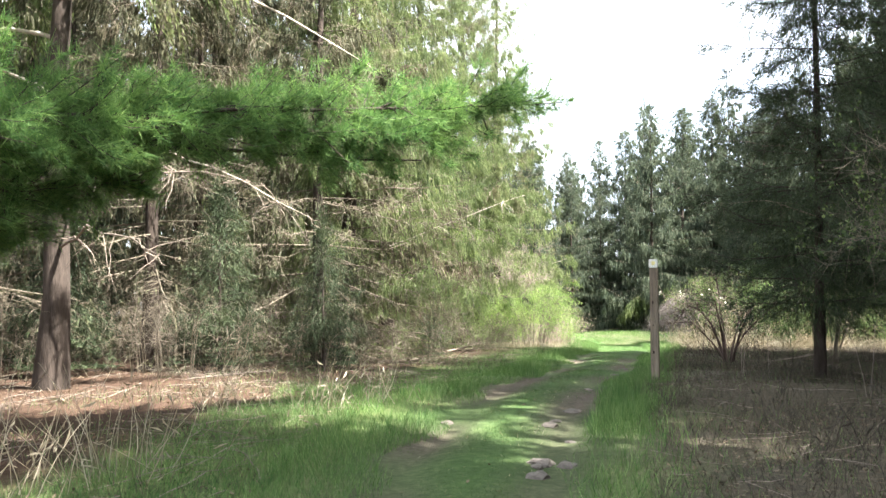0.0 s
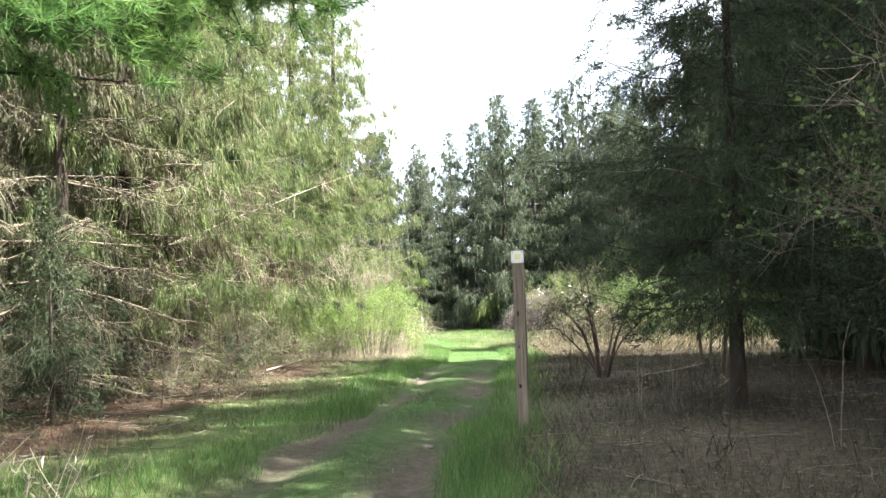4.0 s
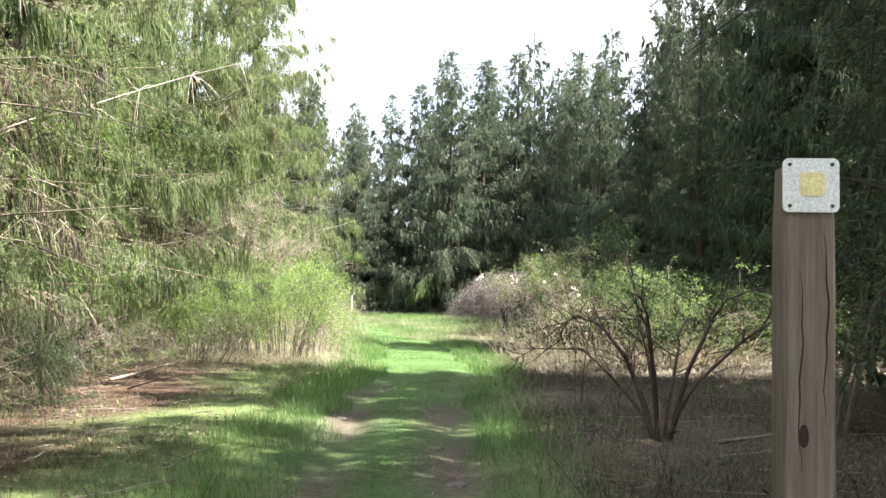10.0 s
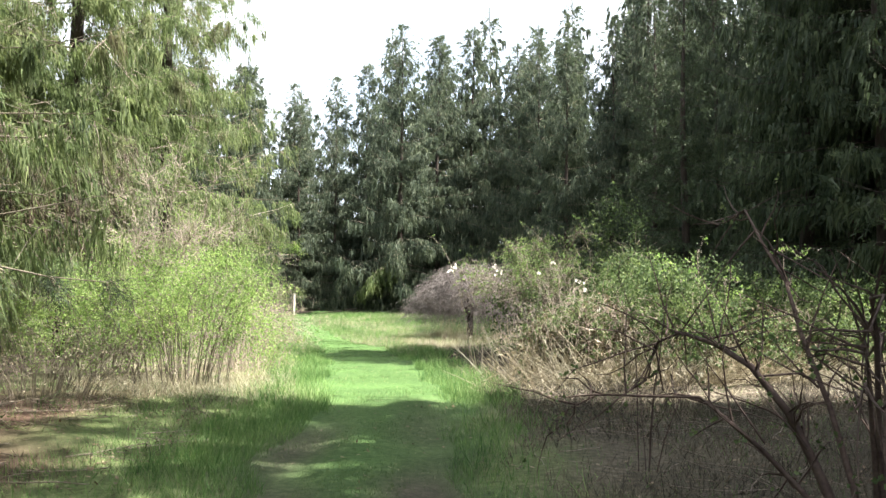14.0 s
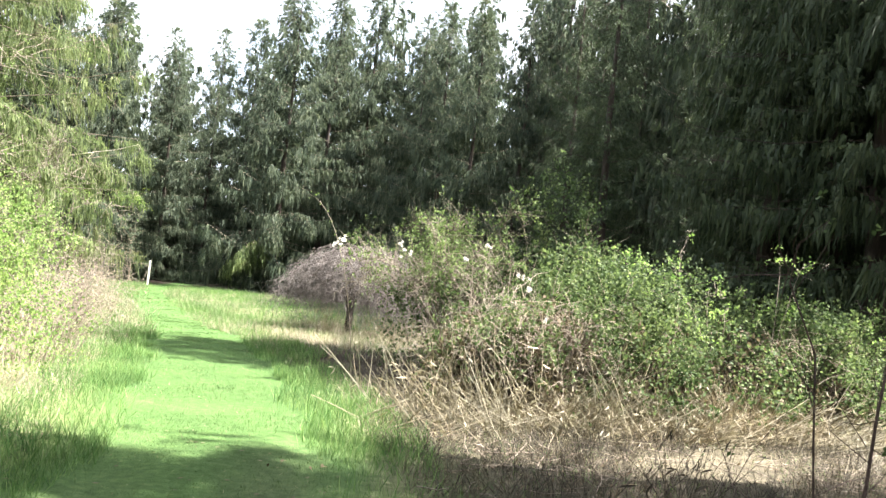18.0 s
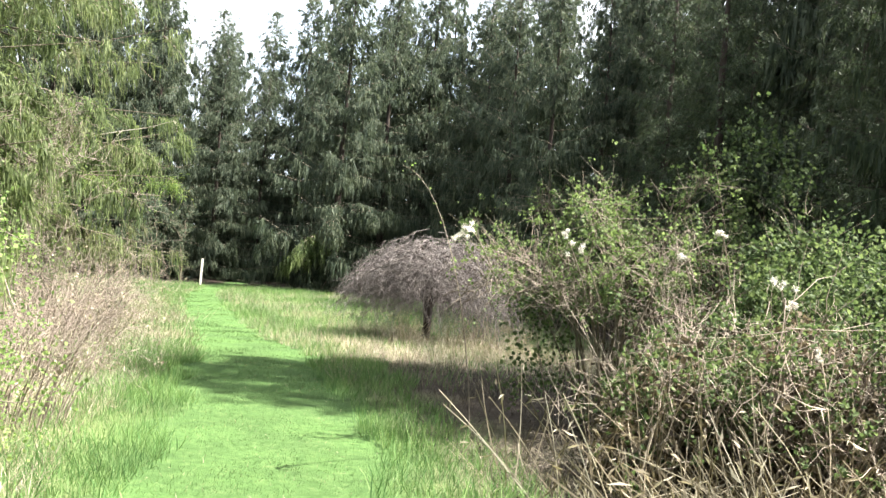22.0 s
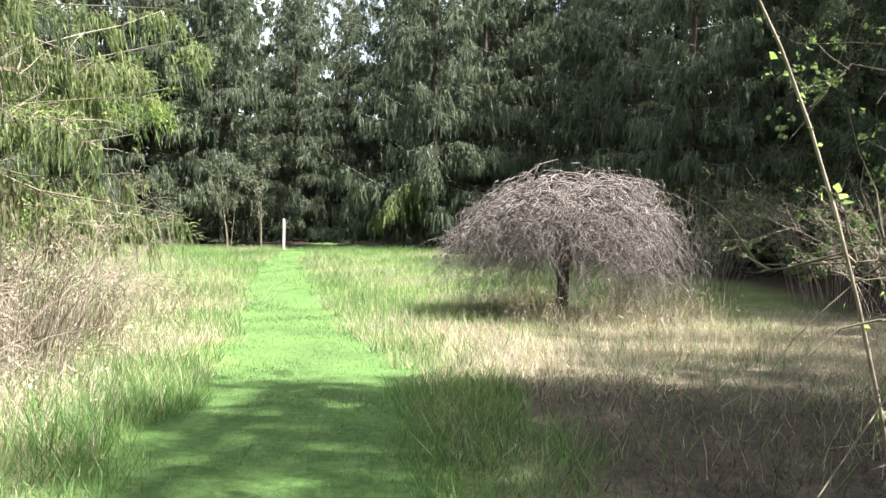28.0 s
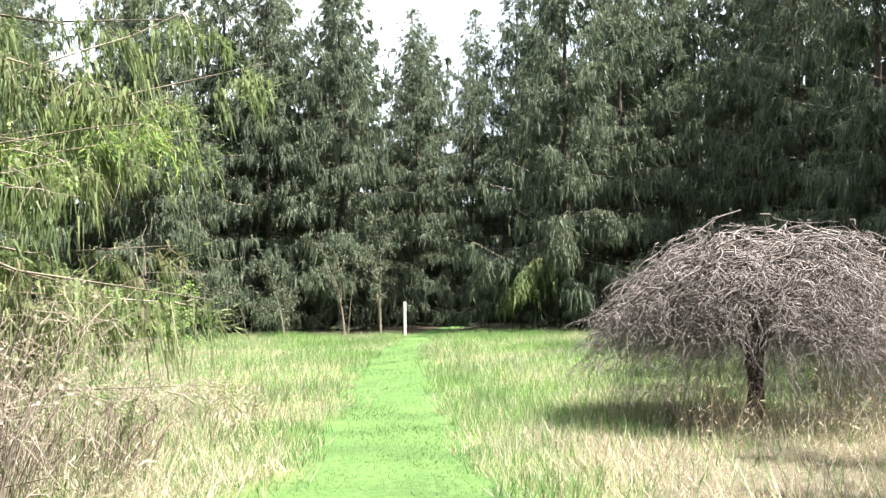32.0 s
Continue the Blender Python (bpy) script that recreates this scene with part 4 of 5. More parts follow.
# ---- old spruce trunk with dead limbs ----
def old_trunk():
    rs = np.random.RandomState(43)
    x0, y0 = -7.25, -2.5
    t = tagged(thing("old_conifer", x0, y0), "thick old conifer trunk with long dead pale limbs", "tree")
    tz = np.linspace(-0.15, 14, 12)
    rad = 0.17 * (1.02 - tz / 14.6)
    rad[0] *= 1.35
    part("trunk", (*tubes(np.stack([0.05 * np.sin(tz), 0.05 * np.cos(tz), tz], -1)[None], rad[None], 12), True), BARK, t)
    dead = [((0, 0, 5.8), (4.1, 0.1, 3.8), 0.035), ((0, 0, 2.3), (3.2, -0.8, 2.3), 0.02), ((0, 0, 3.1), (2.9, 1.2, 2.2), 0.022), ((0, 0, 4.4), (-2.6, -0.6, 4.3), 0.03), ((0, 0, 5.0), (1.5, -2.6, 4.6), 0.028),
            ((0, 0, 3.6), (-1.4, -2.2, 3.9), 0.025), ((0, 0, 1.7), (2.3, -1.3, 1.5), 0.018), ((0, 0, 6.5), (3.0, 2.0, 5.6), 0.03), ((0, 0, 6.0), (-2.8, 0.9, 5.2), 0.03), ((0, 0, 2.7), (1.9, -2.2, 2.9), 0.018)]
    for a, b, r in dead:
        a, b = np.array(a), np.array(b, float)
        s = np.linspace(0, 1, 9)
        line = a + (b - a) * s[:, None] + rs.normal(size=(9, 3)) * 0.05 * np.sin(s * math.pi)[:, None]
        line[:, 2] += 0.25 * np.sin(s * math.pi)
        limb = part("dead_limb", (*tubes(line[None], (r * (1.1 - s))[None], 5), True), PALE_TWIG if r > 0.02 else GREY_TWIG, t, "long bare bleached limb")
        k = 16
        i = rs.randint(2, 9, k)
        q = np.linspace(0, 1, 5)
        d = unit(rs.normal(size=(k, 3)) + [0, 0, -0.5]) * rs.uniform(0.25, 0.8, k)[:, None]
        tw = line[i][:, None] + d[:, None] * q[:, None] + rs.normal(size=(k, 5, 3)) * 0.02
        part("dead_twig_spray", (*tubes(tw, np.full((k, 5), 0.006) * (1.2 - q), 3), True), GREY_TWIG, limb, kind="stuff")
    lim, z0 = [], rs.uniform(6, 13.6, 90)
    az = rs.random(90) * 6.283
    s = np.linspace(0, 1, 5)
    reach = 3.0 * ((14.2 - z0) / 8) ** 0.7
    out = np.stack([np.cos(az), np.sin(az), 0 * az], -1)
    limb = out[:, None] * (reach[:, None] * s)[..., None]
    limb[..., 2] = z0[:, None] - 0.3 * reach[:, None] * s ** 1.5
    part("branchwork", (*tubes(limb, 0.02 * (1.1 - s)[None].repeat(90, 0), 3), True), TWIG, t, kind="stuff")
    # sprays packed densely above view, so the crown shades the floor to its left
    k = 7000
    b = rs.randint(0, 90, k)
    u = rs.uniform(0.2, 1, k)
    p = out[b] * (reach[b] * u)[:, None]
    p[:, 2] = z0[b] - 0.3 * reach[b] * u ** 1.5
    p += rs.normal(size=p.shape) * 0.15
    part("crown", sprigs(rs, p, np.array([0, 0, -1.0]) + out[b] * 0.4, np.full(k, 0.5), np.full(k, 0.04)), SPRUCE, t, "high needle crown", "stuff")


old_trunk()


# ---- shrubs and brambles ----
def canes(rs, n, r0, h, reach, arch, pts=9, lean=(0, 0)):
    """Arching stems from a base ring: (n, pts, 3)."""
    az = rs.random(n) * 6.283
    out = np.stack([np.cos(az), np.sin(az), 0 * az], -1)
    s = np.linspace(0, 1, pts)
    hh, rr = h * rs.uniform(0.55, 1.1, n), reach * rs.uniform(0.35, 1.15, n)
    base = out * (r0 * rs.random(n) ** 0.5)[:, None]
    line = base[:, None] + out[:, None] * (rr[:, None] * s ** 1.3)[..., None]
    line[..., 2] += hh[:, None] * (np.sin(s * math.pi / 2) - arch * rs.uniform(0.5, 1.2, n)[:, None] * s ** 3)
    line[..., 0] += lean[0] * s
    line[..., 1] += lean[1] * s
    wob = np.cumsum(rs.normal(size=line.shape) * 0.06 * max(0.5, h / 2.2), axis=1) * s[None, :, None]
    line += wob
    line[..., 2] = np.maximum(line[..., 2], 0.01)
    return line


def off_shoots(rs, line, k, length, rise=0.3, first=0.25):
    n, pts, _ = line.shape
    b = rs.randint(0, n, k)
    t = rs.uniform(first, 1, k) * (pts - 1)
    i0 = np.minimum(t.astype(int), pts - 2)
    fr = (t - i0)[:, None]
    p = line[b, i0] * (1 - fr) + line[b, i0 + 1] * fr
    along = unit(line[b, i0 + 1] - line[b, i0])
    d = unit(along * 0.5 + rs.normal(size=(k, 3)) * 0.7 + np.array([0, 0, rise]))
    q = np.linspace(0, 1, 5)
    ln = length * rs.uniform(0.4, 1.3, k)
    tw = p[:, None] + d[:, None] * (ln[:, None] * q)[..., None] + np.cumsum(rs.normal(size=(k, 5, 3)) * 0.012, axis=1)
    tw[..., 2] = np.maximum(tw[..., 2], 0.02)
    return tw


def along(rs, lines, k, first=0.2, jitter=0.03):
    n, pts, _ = lines.shape
    b = rs.randint(0, n, k)
    t = rs.uniform(first, 1, k) * (pts - 1)
    i0 = np.minimum(t.astype(int), pts - 2)
    fr = (t - i0)[:, None]
    return lines[b, i0] * (1 - fr) + lines[b, i0 + 1] * fr + rs.normal(size=(k, 3)) * jitter


def shrub(name, label, x, y, seed, n, r0, h, reach, arch, shoots, shoot_len, leaf_n, leaf_size, wood, leaf, r_stem=0.009, lean=(0, 0), category="shrub", single=0, up=0.4, group="", shell=0, foot=0.02):
    rs = np.random.RandomState(seed)
    t = tagged(thing(name, x, y), label, category, group)
    line = canes(rs, n, r0, h, reach, arch, lean=lean)
    s = np.linspace(0, 1, line.shape[1])
    rad = r_stem * (1.15 - s)[None] * rs.uniform(0.6, 1.3, n)[:, None]
    for k in range(single):
        part("stem", (*tubes(line[k:k + 1], rad[k:k + 1] * 1.5, 6), True), wood, t)
    if n > single:
        part("cane_tangle", (*tubes(line[single:], rad[single:], 3), True), wood, t, kind="stuff")
    tw = off_shoots(rs, line, shoots, shoot_len)
    tw = tw[tw[:, 0, 2] > foot]      # arching shrubs are bare and hollow below
    shoots = len(tw)
    tw += np.cumsum(rs.normal(size=tw.shape) * 0.028, axis=1) * np.linspace(0, 1, 5)[None, :, None]
    tw[..., 2] = np.maximum(tw[..., 2], foot * 0.6)
    q = np.linspace(0, 1, 5)
    part("twig_tangle", (*tubes(tw, np.full((shoots, 5), r_stem * 0.42) * (1.25 - q), 3), True), wood, t, kind="stuff")
    if category == "bramble":
        # brown leaf mass added as filling, to make the inside of the tangle dark
        d = unit(rs.normal(size=(4200, 3)))
        d[:, 2] = np.abs(d[:, 2])
        core = d * [(r0 + reach * 0.75) * 0.78, (r0 + reach * 0.75) * 0.78, h * 0.72] * (rs.random(4200) ** 0.5)[:, None]
        part("dead_leaves", leaves(rs, core, rs.uniform(0.03, 0.07, 4200), -0.3), WITHERED, t, "withered brown leaves added to darken the inside of the tangle", "stuff")
    if leaf_n:
        whorl = along(rs, tw, leaf_n // 5 + 1)
        if category == "bramble":      # leaves come in patches, bare canes between
            whorl = np.concatenate([whorl, along(rs, tw, leaf_n // 5 + 1)])
            lush = np.sin(3.1 * whorl[:, 0] + seed) + np.sin(2.7 * whorl[:, 1] + 2 * seed) + np.sin(3.9 * whorl[:, 2] + 3 * seed)
            whorl = whorl[np.argsort(-lush - rs.random(len(lush)) * 0.9)[:leaf_n // 5 + 1]]
        at = np.repeat(whorl, 5, 0)[:leaf_n] + rs.normal(size=(leaf_n, 3)) * leaf_size * 0.55
        if shell:
            d = unit(rs.normal(size=(shell, 3)) + [0, 0, 0.35])
            d[:, 2] = np.abs(d[:, 2])
            lump = 1 + 0.16 * np.sin(5 * d[:, 0] + seed) + 0.12 * np.sin(7 * d[:, 1] + 2 * seed) + rs.normal(size=shell) * 0.07
            hub = d * [r0 + reach * 0.75, r0 + reach * 0.75, h * 0.9] * lump[:, None]
            hub = hub[hub[:, 2] > 0.25]
            if category == "bramble":
                hub = hub[np.sin(3.1 * hub[:, 0] + seed) + np.sin(2.7 * hub[:, 1] + 2 * seed) + np.sin(3.9 * hub[:, 2] + 3 * seed) > -0.1]
            at2 = np.repeat(hub, 7, 0) + rs.normal(size=(len(hub) * 7, 3)) * 0.055
            at = np.concatenate([at, at2])
            leaf_n = len(at)
        part("foliage", leaves(rs, at, leaf_size * rs.uniform(0.5, 1.3, leaf_n), up), leaf, t, kind="stuff")
    return t


DARK_STEM = rough_mat("dark_stem_bark", [(0.3, (0.045, 0.03, 0.026)), (0.7, (0.11, 0.08, 0.068))], 6, bump=0.3)
shrub("understory_shrub", "shaded multi-stemmed shrub with sparse young leaves behind the post", 1.37, 6.55, 51, 8, 0.12, 2.2, 1.7, 0.3, 170, 0.55, 1000, 0.028, DARK_STEM, LEAF, 0.014, single=7)
shrub("sapling", "thin dark-stemmed sapling with few leaves", 1.0, 9.0, 55, 4, 0.08, 1.7, 0.7, 0.1, 50, 0.45, 60, 0.022, DARK_STEM, LEAF, 0.004, single=4, category="sapling")
shrub("understory_shrub", "shaded shrub with thin dark stems and small leaves", 3.3, 7.4, 52, 9, 0.3, 2.0, 1.3, 0.3, 200, 0.6, 3200, 0.04, TWIG, LEAF, 0.012, single=5)
shrub("understory_shrub", "young leafy shrub under the dark spruces", 3.4, -2.6, 53, 12, 0.35, 2.7, 1.5, 0.25, 700, 0.6, 3600, 0.038, TWIG, LEAF, 0.006, lean=(-0.3, 0.0), single=5)
shrub("understory_shrub", "thin shrub with grey twigs and a few leaves", 4.5, -4.4, 54, 14, 0.35, 2.5, 1.7, 0.35, 800, 0.6, 2200, 0.038, TWIG, LEAF, 0.006, lean=(-0.4, 0.0), single=5)
for k, (x, y) in enumerate([(1.15, 0.75), (1.5, 1.0), (2.3, -1.2)]):
    shrub("sapling", "bare thin pale sapling among dry weeds", x, y, 60 + k, 2, 0.04, 1.15, 0.3, 0.0, 12, 0.35, 0, 0.03, GREY_TWIG, LEAF, 0.0022, single=2, category="sapling")

for k, (x, y, n, h) in enumerate([(-6.8, -0.4, 50, 1.5), (-7.9, 0.9, 50, 1.8), (-5.9, 1.2, 40, 1.2), (-8.8, -2.2, 50, 1.7), (-5.0, 3.4, 36, 1.1), (-7.3, 3.6, 50, 1.9), (-9.6, 0.2, 50, 2.0), (-5.6, 8.6, 36, 1.2)]):
    shrub("dead_brush", "brown tangle of dead twigs under the spruces", x, y, 620 + k, n // 2, 1.1, h, 0.7, 0.7, 420, 0.55, 0, 0.03, TWIG, LEAF, 0.005, category="brush", group="dead brush under the spruces")

# bramble thicket where the trail opens
CANE = rough_mat("bleached_cane", [(0.3, (0.13, 0.105, 0.085)), (0.7, (0.36, 0.31, 0.255))], 4, bump=0)
THICKET = [
    ("bramble_thicket", "tangled bramble with bleached canes and young leaves", 1.75, 16.2, 71, 34, 0.4, 1.55, 0.7, 0.8, 560, 0.42, 4600, 0.036, CANE, LEAF),
    ("bramble_thicket", "dome of knotted bare bramble canes with few leaves", 2.3, 15.95, 78, 62, 0.4, 1.8, 0.9, 0.95, 760, 0.42, 4200, 0.034, CANE, LEAF),
    ("bramble_thicket", "leafy green bramble mound beside the trail", 3.5, 16.3, 72, 26, 0.7, 1.75, 1.2, 0.75, 500, 0.42, 12500, 0.04, CANE, LEAF),
    ("bramble_thicket", "dense green bramble mound in sun", 4.9, 16.7, 73, 22, 0.8, 1.75, 1.3, 0.7, 500, 0.42, 13500, 0.04, TWIG, LEAF),
    ("bramble_thicket", "low green bramble spreading from the mound", 6.4, 17.3, 74, 20, 0.8, 1.65, 1.3, 0.65, 400, 0.42, 11500, 0.042, TWIG, LEAF),
    ("bramble_thicket", "far end of the green bramble under dark spruces", 7.9, 18.6, 80, 20, 0.8, 1.6, 1.2, 0.65, 400, 0.42, 10500, 0.042, TWIG, LEAF),
    ("bramble_thicket", "shaded leafy mound behind the brambles", 2.95, 18.4, 76, 50, 0.7, 2.65, 1.2, 0.45, 400, 0.5, 11000, 0.045, TWIG, LEAF),
    ("bramble_thicket", "shaded green mound further behind", 5.2, 19.6, 95, 40, 0.7, 2.1, 1.2, 0.45, 300, 0.5, 9000, 0.045, TWIG, LEAF),
]
for name, label, x, y, seed, n, r0, h, reach, arch, sh, sl, ln, ls, wood, leaf in THICKET:
    shrub(name, label, x, y, seed, n, r0, h, reach, arch, sh, sl, ln, ls, wood, leaf, 0.0082, shell=ln // 5 if ln > 10000 else 0, category="bramble", group="brambles beside the trail")
shrub("arching_shrub", "dark-stemmed shrub arching towards the trail with leaf buds", 1.9, 18.8, 77, 13, 0.2, 2.6, 1.35, 0.35, 700, 0.42, 2200, 0.03, TWIG, LEAF, 0.011, lean=(-0.3, -0.5), single=7, foot=1.15)
shrub("arching_shrub", "upright leafy shrub with fresh green leaf tufts", 1.8, 18.1, 96, 9, 0.15, 2.85, 0.9, 0.15, 560, 0.42, 4200, 0.03, TWIG, LEAF_MID, 0.008, lean=(-0.5, -0.3), single=5, foot=1.5)
shrub("arching_shrub", "pale wiry shrub arching over with knotted bare twigs and few buds", 2.0, 17.6, 79, 13, 0.2, 2.1, 0.95, 0.5, 900, 0.45, 1100, 0.03, GREY_TWIG, LEAF_MID, 0.0055, lean=(-0.65, -0.25), foot=1.15)
for k, (x, y, h) in enumerate([(3.8, 15.8, 2.1), (4.6, 16.2, 2.5), (5.3, 16.4, 2.2), (3.2, 16.2, 2.2), (6.5, 16.8, 2.1)]):
    shrub("bramble_shoot", "upright young shoots with fresh leaves above the brambles", x, y, 180 + k, 3, 0.15, h, 0.5, 0.1, 40, 0.14, 300, 0.036, CANE, LEAF_LIGHT, 0.006, category="shoots", group="young shoots above the brambles")


def fluff(x, y, z, r, seed):
    """A few torn tufts of down strung along a curled twig."""
    rs = np.random.RandomState(seed)
    k = 420
    hub = rs.normal(size=(5, 3)) * r * [0.9, 0.7, 0.6]
    d = unit(rs.normal(size=(k, 3)))
    at = hub[rs.randint(0, 5, k)] + d * (r * 0.42 * rs.random(k) ** 0.6)[:, None]
    ac = unit(np.cross(d, rs.normal(size=(k, 3)))) * 0.0016
    v = np.stack([at - ac, at + ac, at + unit(d + rs.normal(size=(k, 3)) * 0.7) * 0.018], 1).reshape(-1, 3)
    t = tagged(thing("seed_head", x, y, z), "fluffy cream seed head caught on bare twigs", "seed head", "seed heads on the thicket")
    part("fluff", (v, np.arange(len(v)).reshape(-1, 3)), FLUFF, t, kind="stuff")
    q = np.linspace(0, 1, 6)
    line = np.stack([0.35 * q, 0.5 * q, -0.25 * q - (z - 1.2) * 0.3 * q ** 2], -1)
    part("twig", (*tubes(line[None], np.full((1, 6), 0.004), 4), True), GREY_TWIG, t)


for k, (x, y, z, r) in enumerate([(0.0, 16.2, 1.80, 0.04), (0.08, 16.25, 1.85, 0.03), (0.76, 15.9, 1.76, 0.035), (0.66, 15.95, 1.85, 0.02), (1.85, 15.3, 1.62, 0.04), (1.95, 15.3, 1.5, 0.03), (1.3, 15.5, 1.75, 0.025), (1.5, 15.4, 1.9, 0.02), (2.2, 15.4, 1.2, 0.03)]):
    fluff(x, y, z, r, 90 + k)


def stalk_clump(label, x, y, seed, n, h, r, lean, material=STRAW, width=0.006):
    """A clump of long dry stalks, leaning and fanned."""
    rs = np.random.RandomState(seed)
    t = tagged(thing("stalk_clump", x, y), label, "dry stalks", "dry stalks beside the trail")
    at = np.concatenate([rs.normal(size=(n, 2)) * r, np.zeros((n, 1))], 1)
    d = rs.normal(size=(n, 3)) * [0.4, 0.4, 0.25] + [lean[0], lean[1], 1]
    q = np.linspace(0, 1, 5)
    ln = h * rs.uniform(0.4, 1.15, n)
    line = at[:, None] + unit(d)[:, None] * (ln[:, None] * q)[..., None]
    line[..., :2] += (rs.normal(size=(n, 2)) * 0.14)[:, None] * (q ** 2)[None, :, None] * h
    line[..., 2] = np.maximum(line[..., 2], 0.01)
    part("stalk_sheaf", (*tubes(line, np.full((n, 5), width * 0.5) * (1.2 - 0.7 * q), 3), False), material, t, kind="stuff")
    part("dry_foliage", leaves(rs, along(rs, line, n * 2, 0.0, 0.04), rs.uniform(0.04, 0.13, n * 2), -0.2, 0.06), material, t, "torn dry blades", "stuff")
    return t


for k, (x, y, n, h, lean) in enumerate([(0.75, 16.0, 26, 0.9, (-0.35, -0.2)), (1.25, 15.6, 46, 1.1, (-0.1, -0.25)), (1.9, 15.2, 50, 1.2, (-0.45, -0.3)), (2.3, 15.05, 50, 1.1, (0.5, -0.45)), (2.9, 14.8, 46, 0.9, (-0.7, -0.4)),
                                        (3.7, 14.9, 50, 0.8, (0.6, -0.4)), (4.6, 15.2, 50, 0.8, (0.5, -0.5)), (5.5, 15.4, 50, 0.7, (0.6, -0.5)), (6.4, 15.9, 50, 0.7, (0.5, -0.5))]):
    stalk_clump("tan clump of dry broken stalks at the thicket's foot", x, y, 120 + k, n, h, 0.24, lean, STRAW, 0.009)
for k in range(16):
    x = 0.9 + 0.33 * k
    stalk_clump("pale broken stalks lying matted at the thicket's foot", x, 14.75 - 0.25 * math.sin(k * 1.7) + 0.06 * k, 160 + k, 90, 0.75, 0.3, (1.6 * math.cos(k * 2.1), -1.3 + math.sin(k * 1.3)), STRAW, 0.009)
for k, (x, y, n, h) in enumerate([(0.9, 29.6, 120, 0.8), (1.3, 29.2, 90, 0.7), (2.2, 29.7, 110, 0.6), (3.2, 30.2, 110, 0.8), (2.8, 31.2, 110, 0.9), (3.9, 30.6, 90, 0.7), (0.4, 30.6, 80, 0.5)]):
    stalk_clump("bleached dry grass stalks under the weeping tree", x, y, 140 + k, n, h, 0.3, (0.1, 0.0))

# left edge: light green shrubs and brown brambles
LEFT = [
    ("leafy_shrub", "sunlit shrub thick with fresh yellow-green leaves", -3.75, 14.6, 81, 60, 0.65, 1.85, 1.15, 0.35, 500, 0.5, 19000, 0.024, TWIG, LEAF_LIGHT),
    ("leafy_shrub", "bright yellow-green shrub at the meadow edge", -5.2, 15.7, 82, 60, 0.6, 1.9, 1.2, 0.35, 500, 0.5, 16000, 0.025, TWIG, LEAF_LIGHT),
    ("budding_shrub", "tall wispy shrub with pale buds", -4.4, 16.4, 83, 14, 0.3, 3.6, 1.3, 0.15, 1100, 0.55, 4500, 0.02, CANE, LEAF_LIGHT),
    ("budding_shrub", "wispy olive shrub budding in front of the spruces", -5.0, 22.4, 84, 14, 0.3, 3.0, 1.3, 0.2, 900, 0.5, 4000, 0.022, CANE, LEAF_LIGHT),
]
BROWN = [
    ("brown_brambles", "bare pinkish-brown bramble tangle", -3.35, 17.3, 85, 130, 0.6, 1.1, 0.8, 0.4, 500, 0.35, 500, 0.025, GREY_TWIG, STRAW),
    ("brown_brambles", "bare pinkish-brown bramble tangle in dry grass", -3.9, 20.4, 86, 150, 0.7, 1.3, 0.9, 0.4, 600, 0.35, 600, 0.025, GREY_TWIG, STRAW),
    ("brown_brambles", "pale brown bramble tangle at the meadow edge", -4.7, 24.0, 87, 200, 0.8, 1.9, 1.0, 0.4, 700, 0.4, 700, 0.025, GREY_TWIG, STRAW),
    ("brown_brambles", "dry bramble tangle beneath the spruces", -5.2, 26.8, 88, 130, 0.7, 1.4, 1.0, 0.4, 600, 0.4, 500, 0.025, GREY_TWIG, STRAW),
    ("brown_brambles", "low brown brambles under the spruce boughs", -4.9, 12.6, 89, 100, 0.7, 0.9, 0.9, 0.4, 400, 0.35, 700, 0.025, TWIG, STRAW),
]
DISTANT = [
    ("leafy_shrub", "bright green shrub at the far meadow edge", -12.0, 41.0, 91, 40, 0.6, 1.7, 1.2, 0.3, 400, 0.6, 3600, 0.07, TWIG, LEAF_LIGHT),
    ("grey_shrub", "grey-green shrub mass behind the weeping tree", 5.4, 35.5, 92, 60, 1.0, 2.5, 1.8, 0.3, 600, 0.6, 2600, 0.05, GREY_TWIG, LEAF),
    ("grey_shrub", "grey-green shrub mass beneath dark spruces", 7.6, 33.0, 93, 60, 1.0, 2.5, 1.8, 0.3, 600, 0.6, 2600, 0.05, GREY_TWIG, LEAF),
    ("grey_shrub", "dull shrub mass in the shade of the wood", 6.9, 28.6, 94, 60, 1.0, 2.2, 1.6, 0.3, 600, 0.6, 2200, 0.05, GREY_TWIG, LEAF),
]
for name, label, x, y, seed, n, r0, h, reach, arch, sh, sl, ln, ls, wood, leaf in LEFT + BROWN + DISTANT:
    shrub(name, label, x, y, seed, n, r0, h, reach, arch, sh, sl, ln, ls, wood, leaf, 0.0045 if name == "brown_brambles" else 0.007, shell=ln // 9 if name == "leafy_shrub" else 0)
for k, (x, y, h) in enumerate([(-9.4, 46.2, 2.3), (-7.6, 46.8, 3.4), (-6.6, 47.6, 3.0), (-10.6, 46.0, 1.4)]):
    shrub("young_tree", "slender young tree with pale stems at the wood's edge", x, y, 100 + k, 3, 0.08, h, 0.8, 0.0, 60, 0.7, 700, 0.07, TWIG, SPRUCE_HAZED, 0.008, single=3, category="tree")


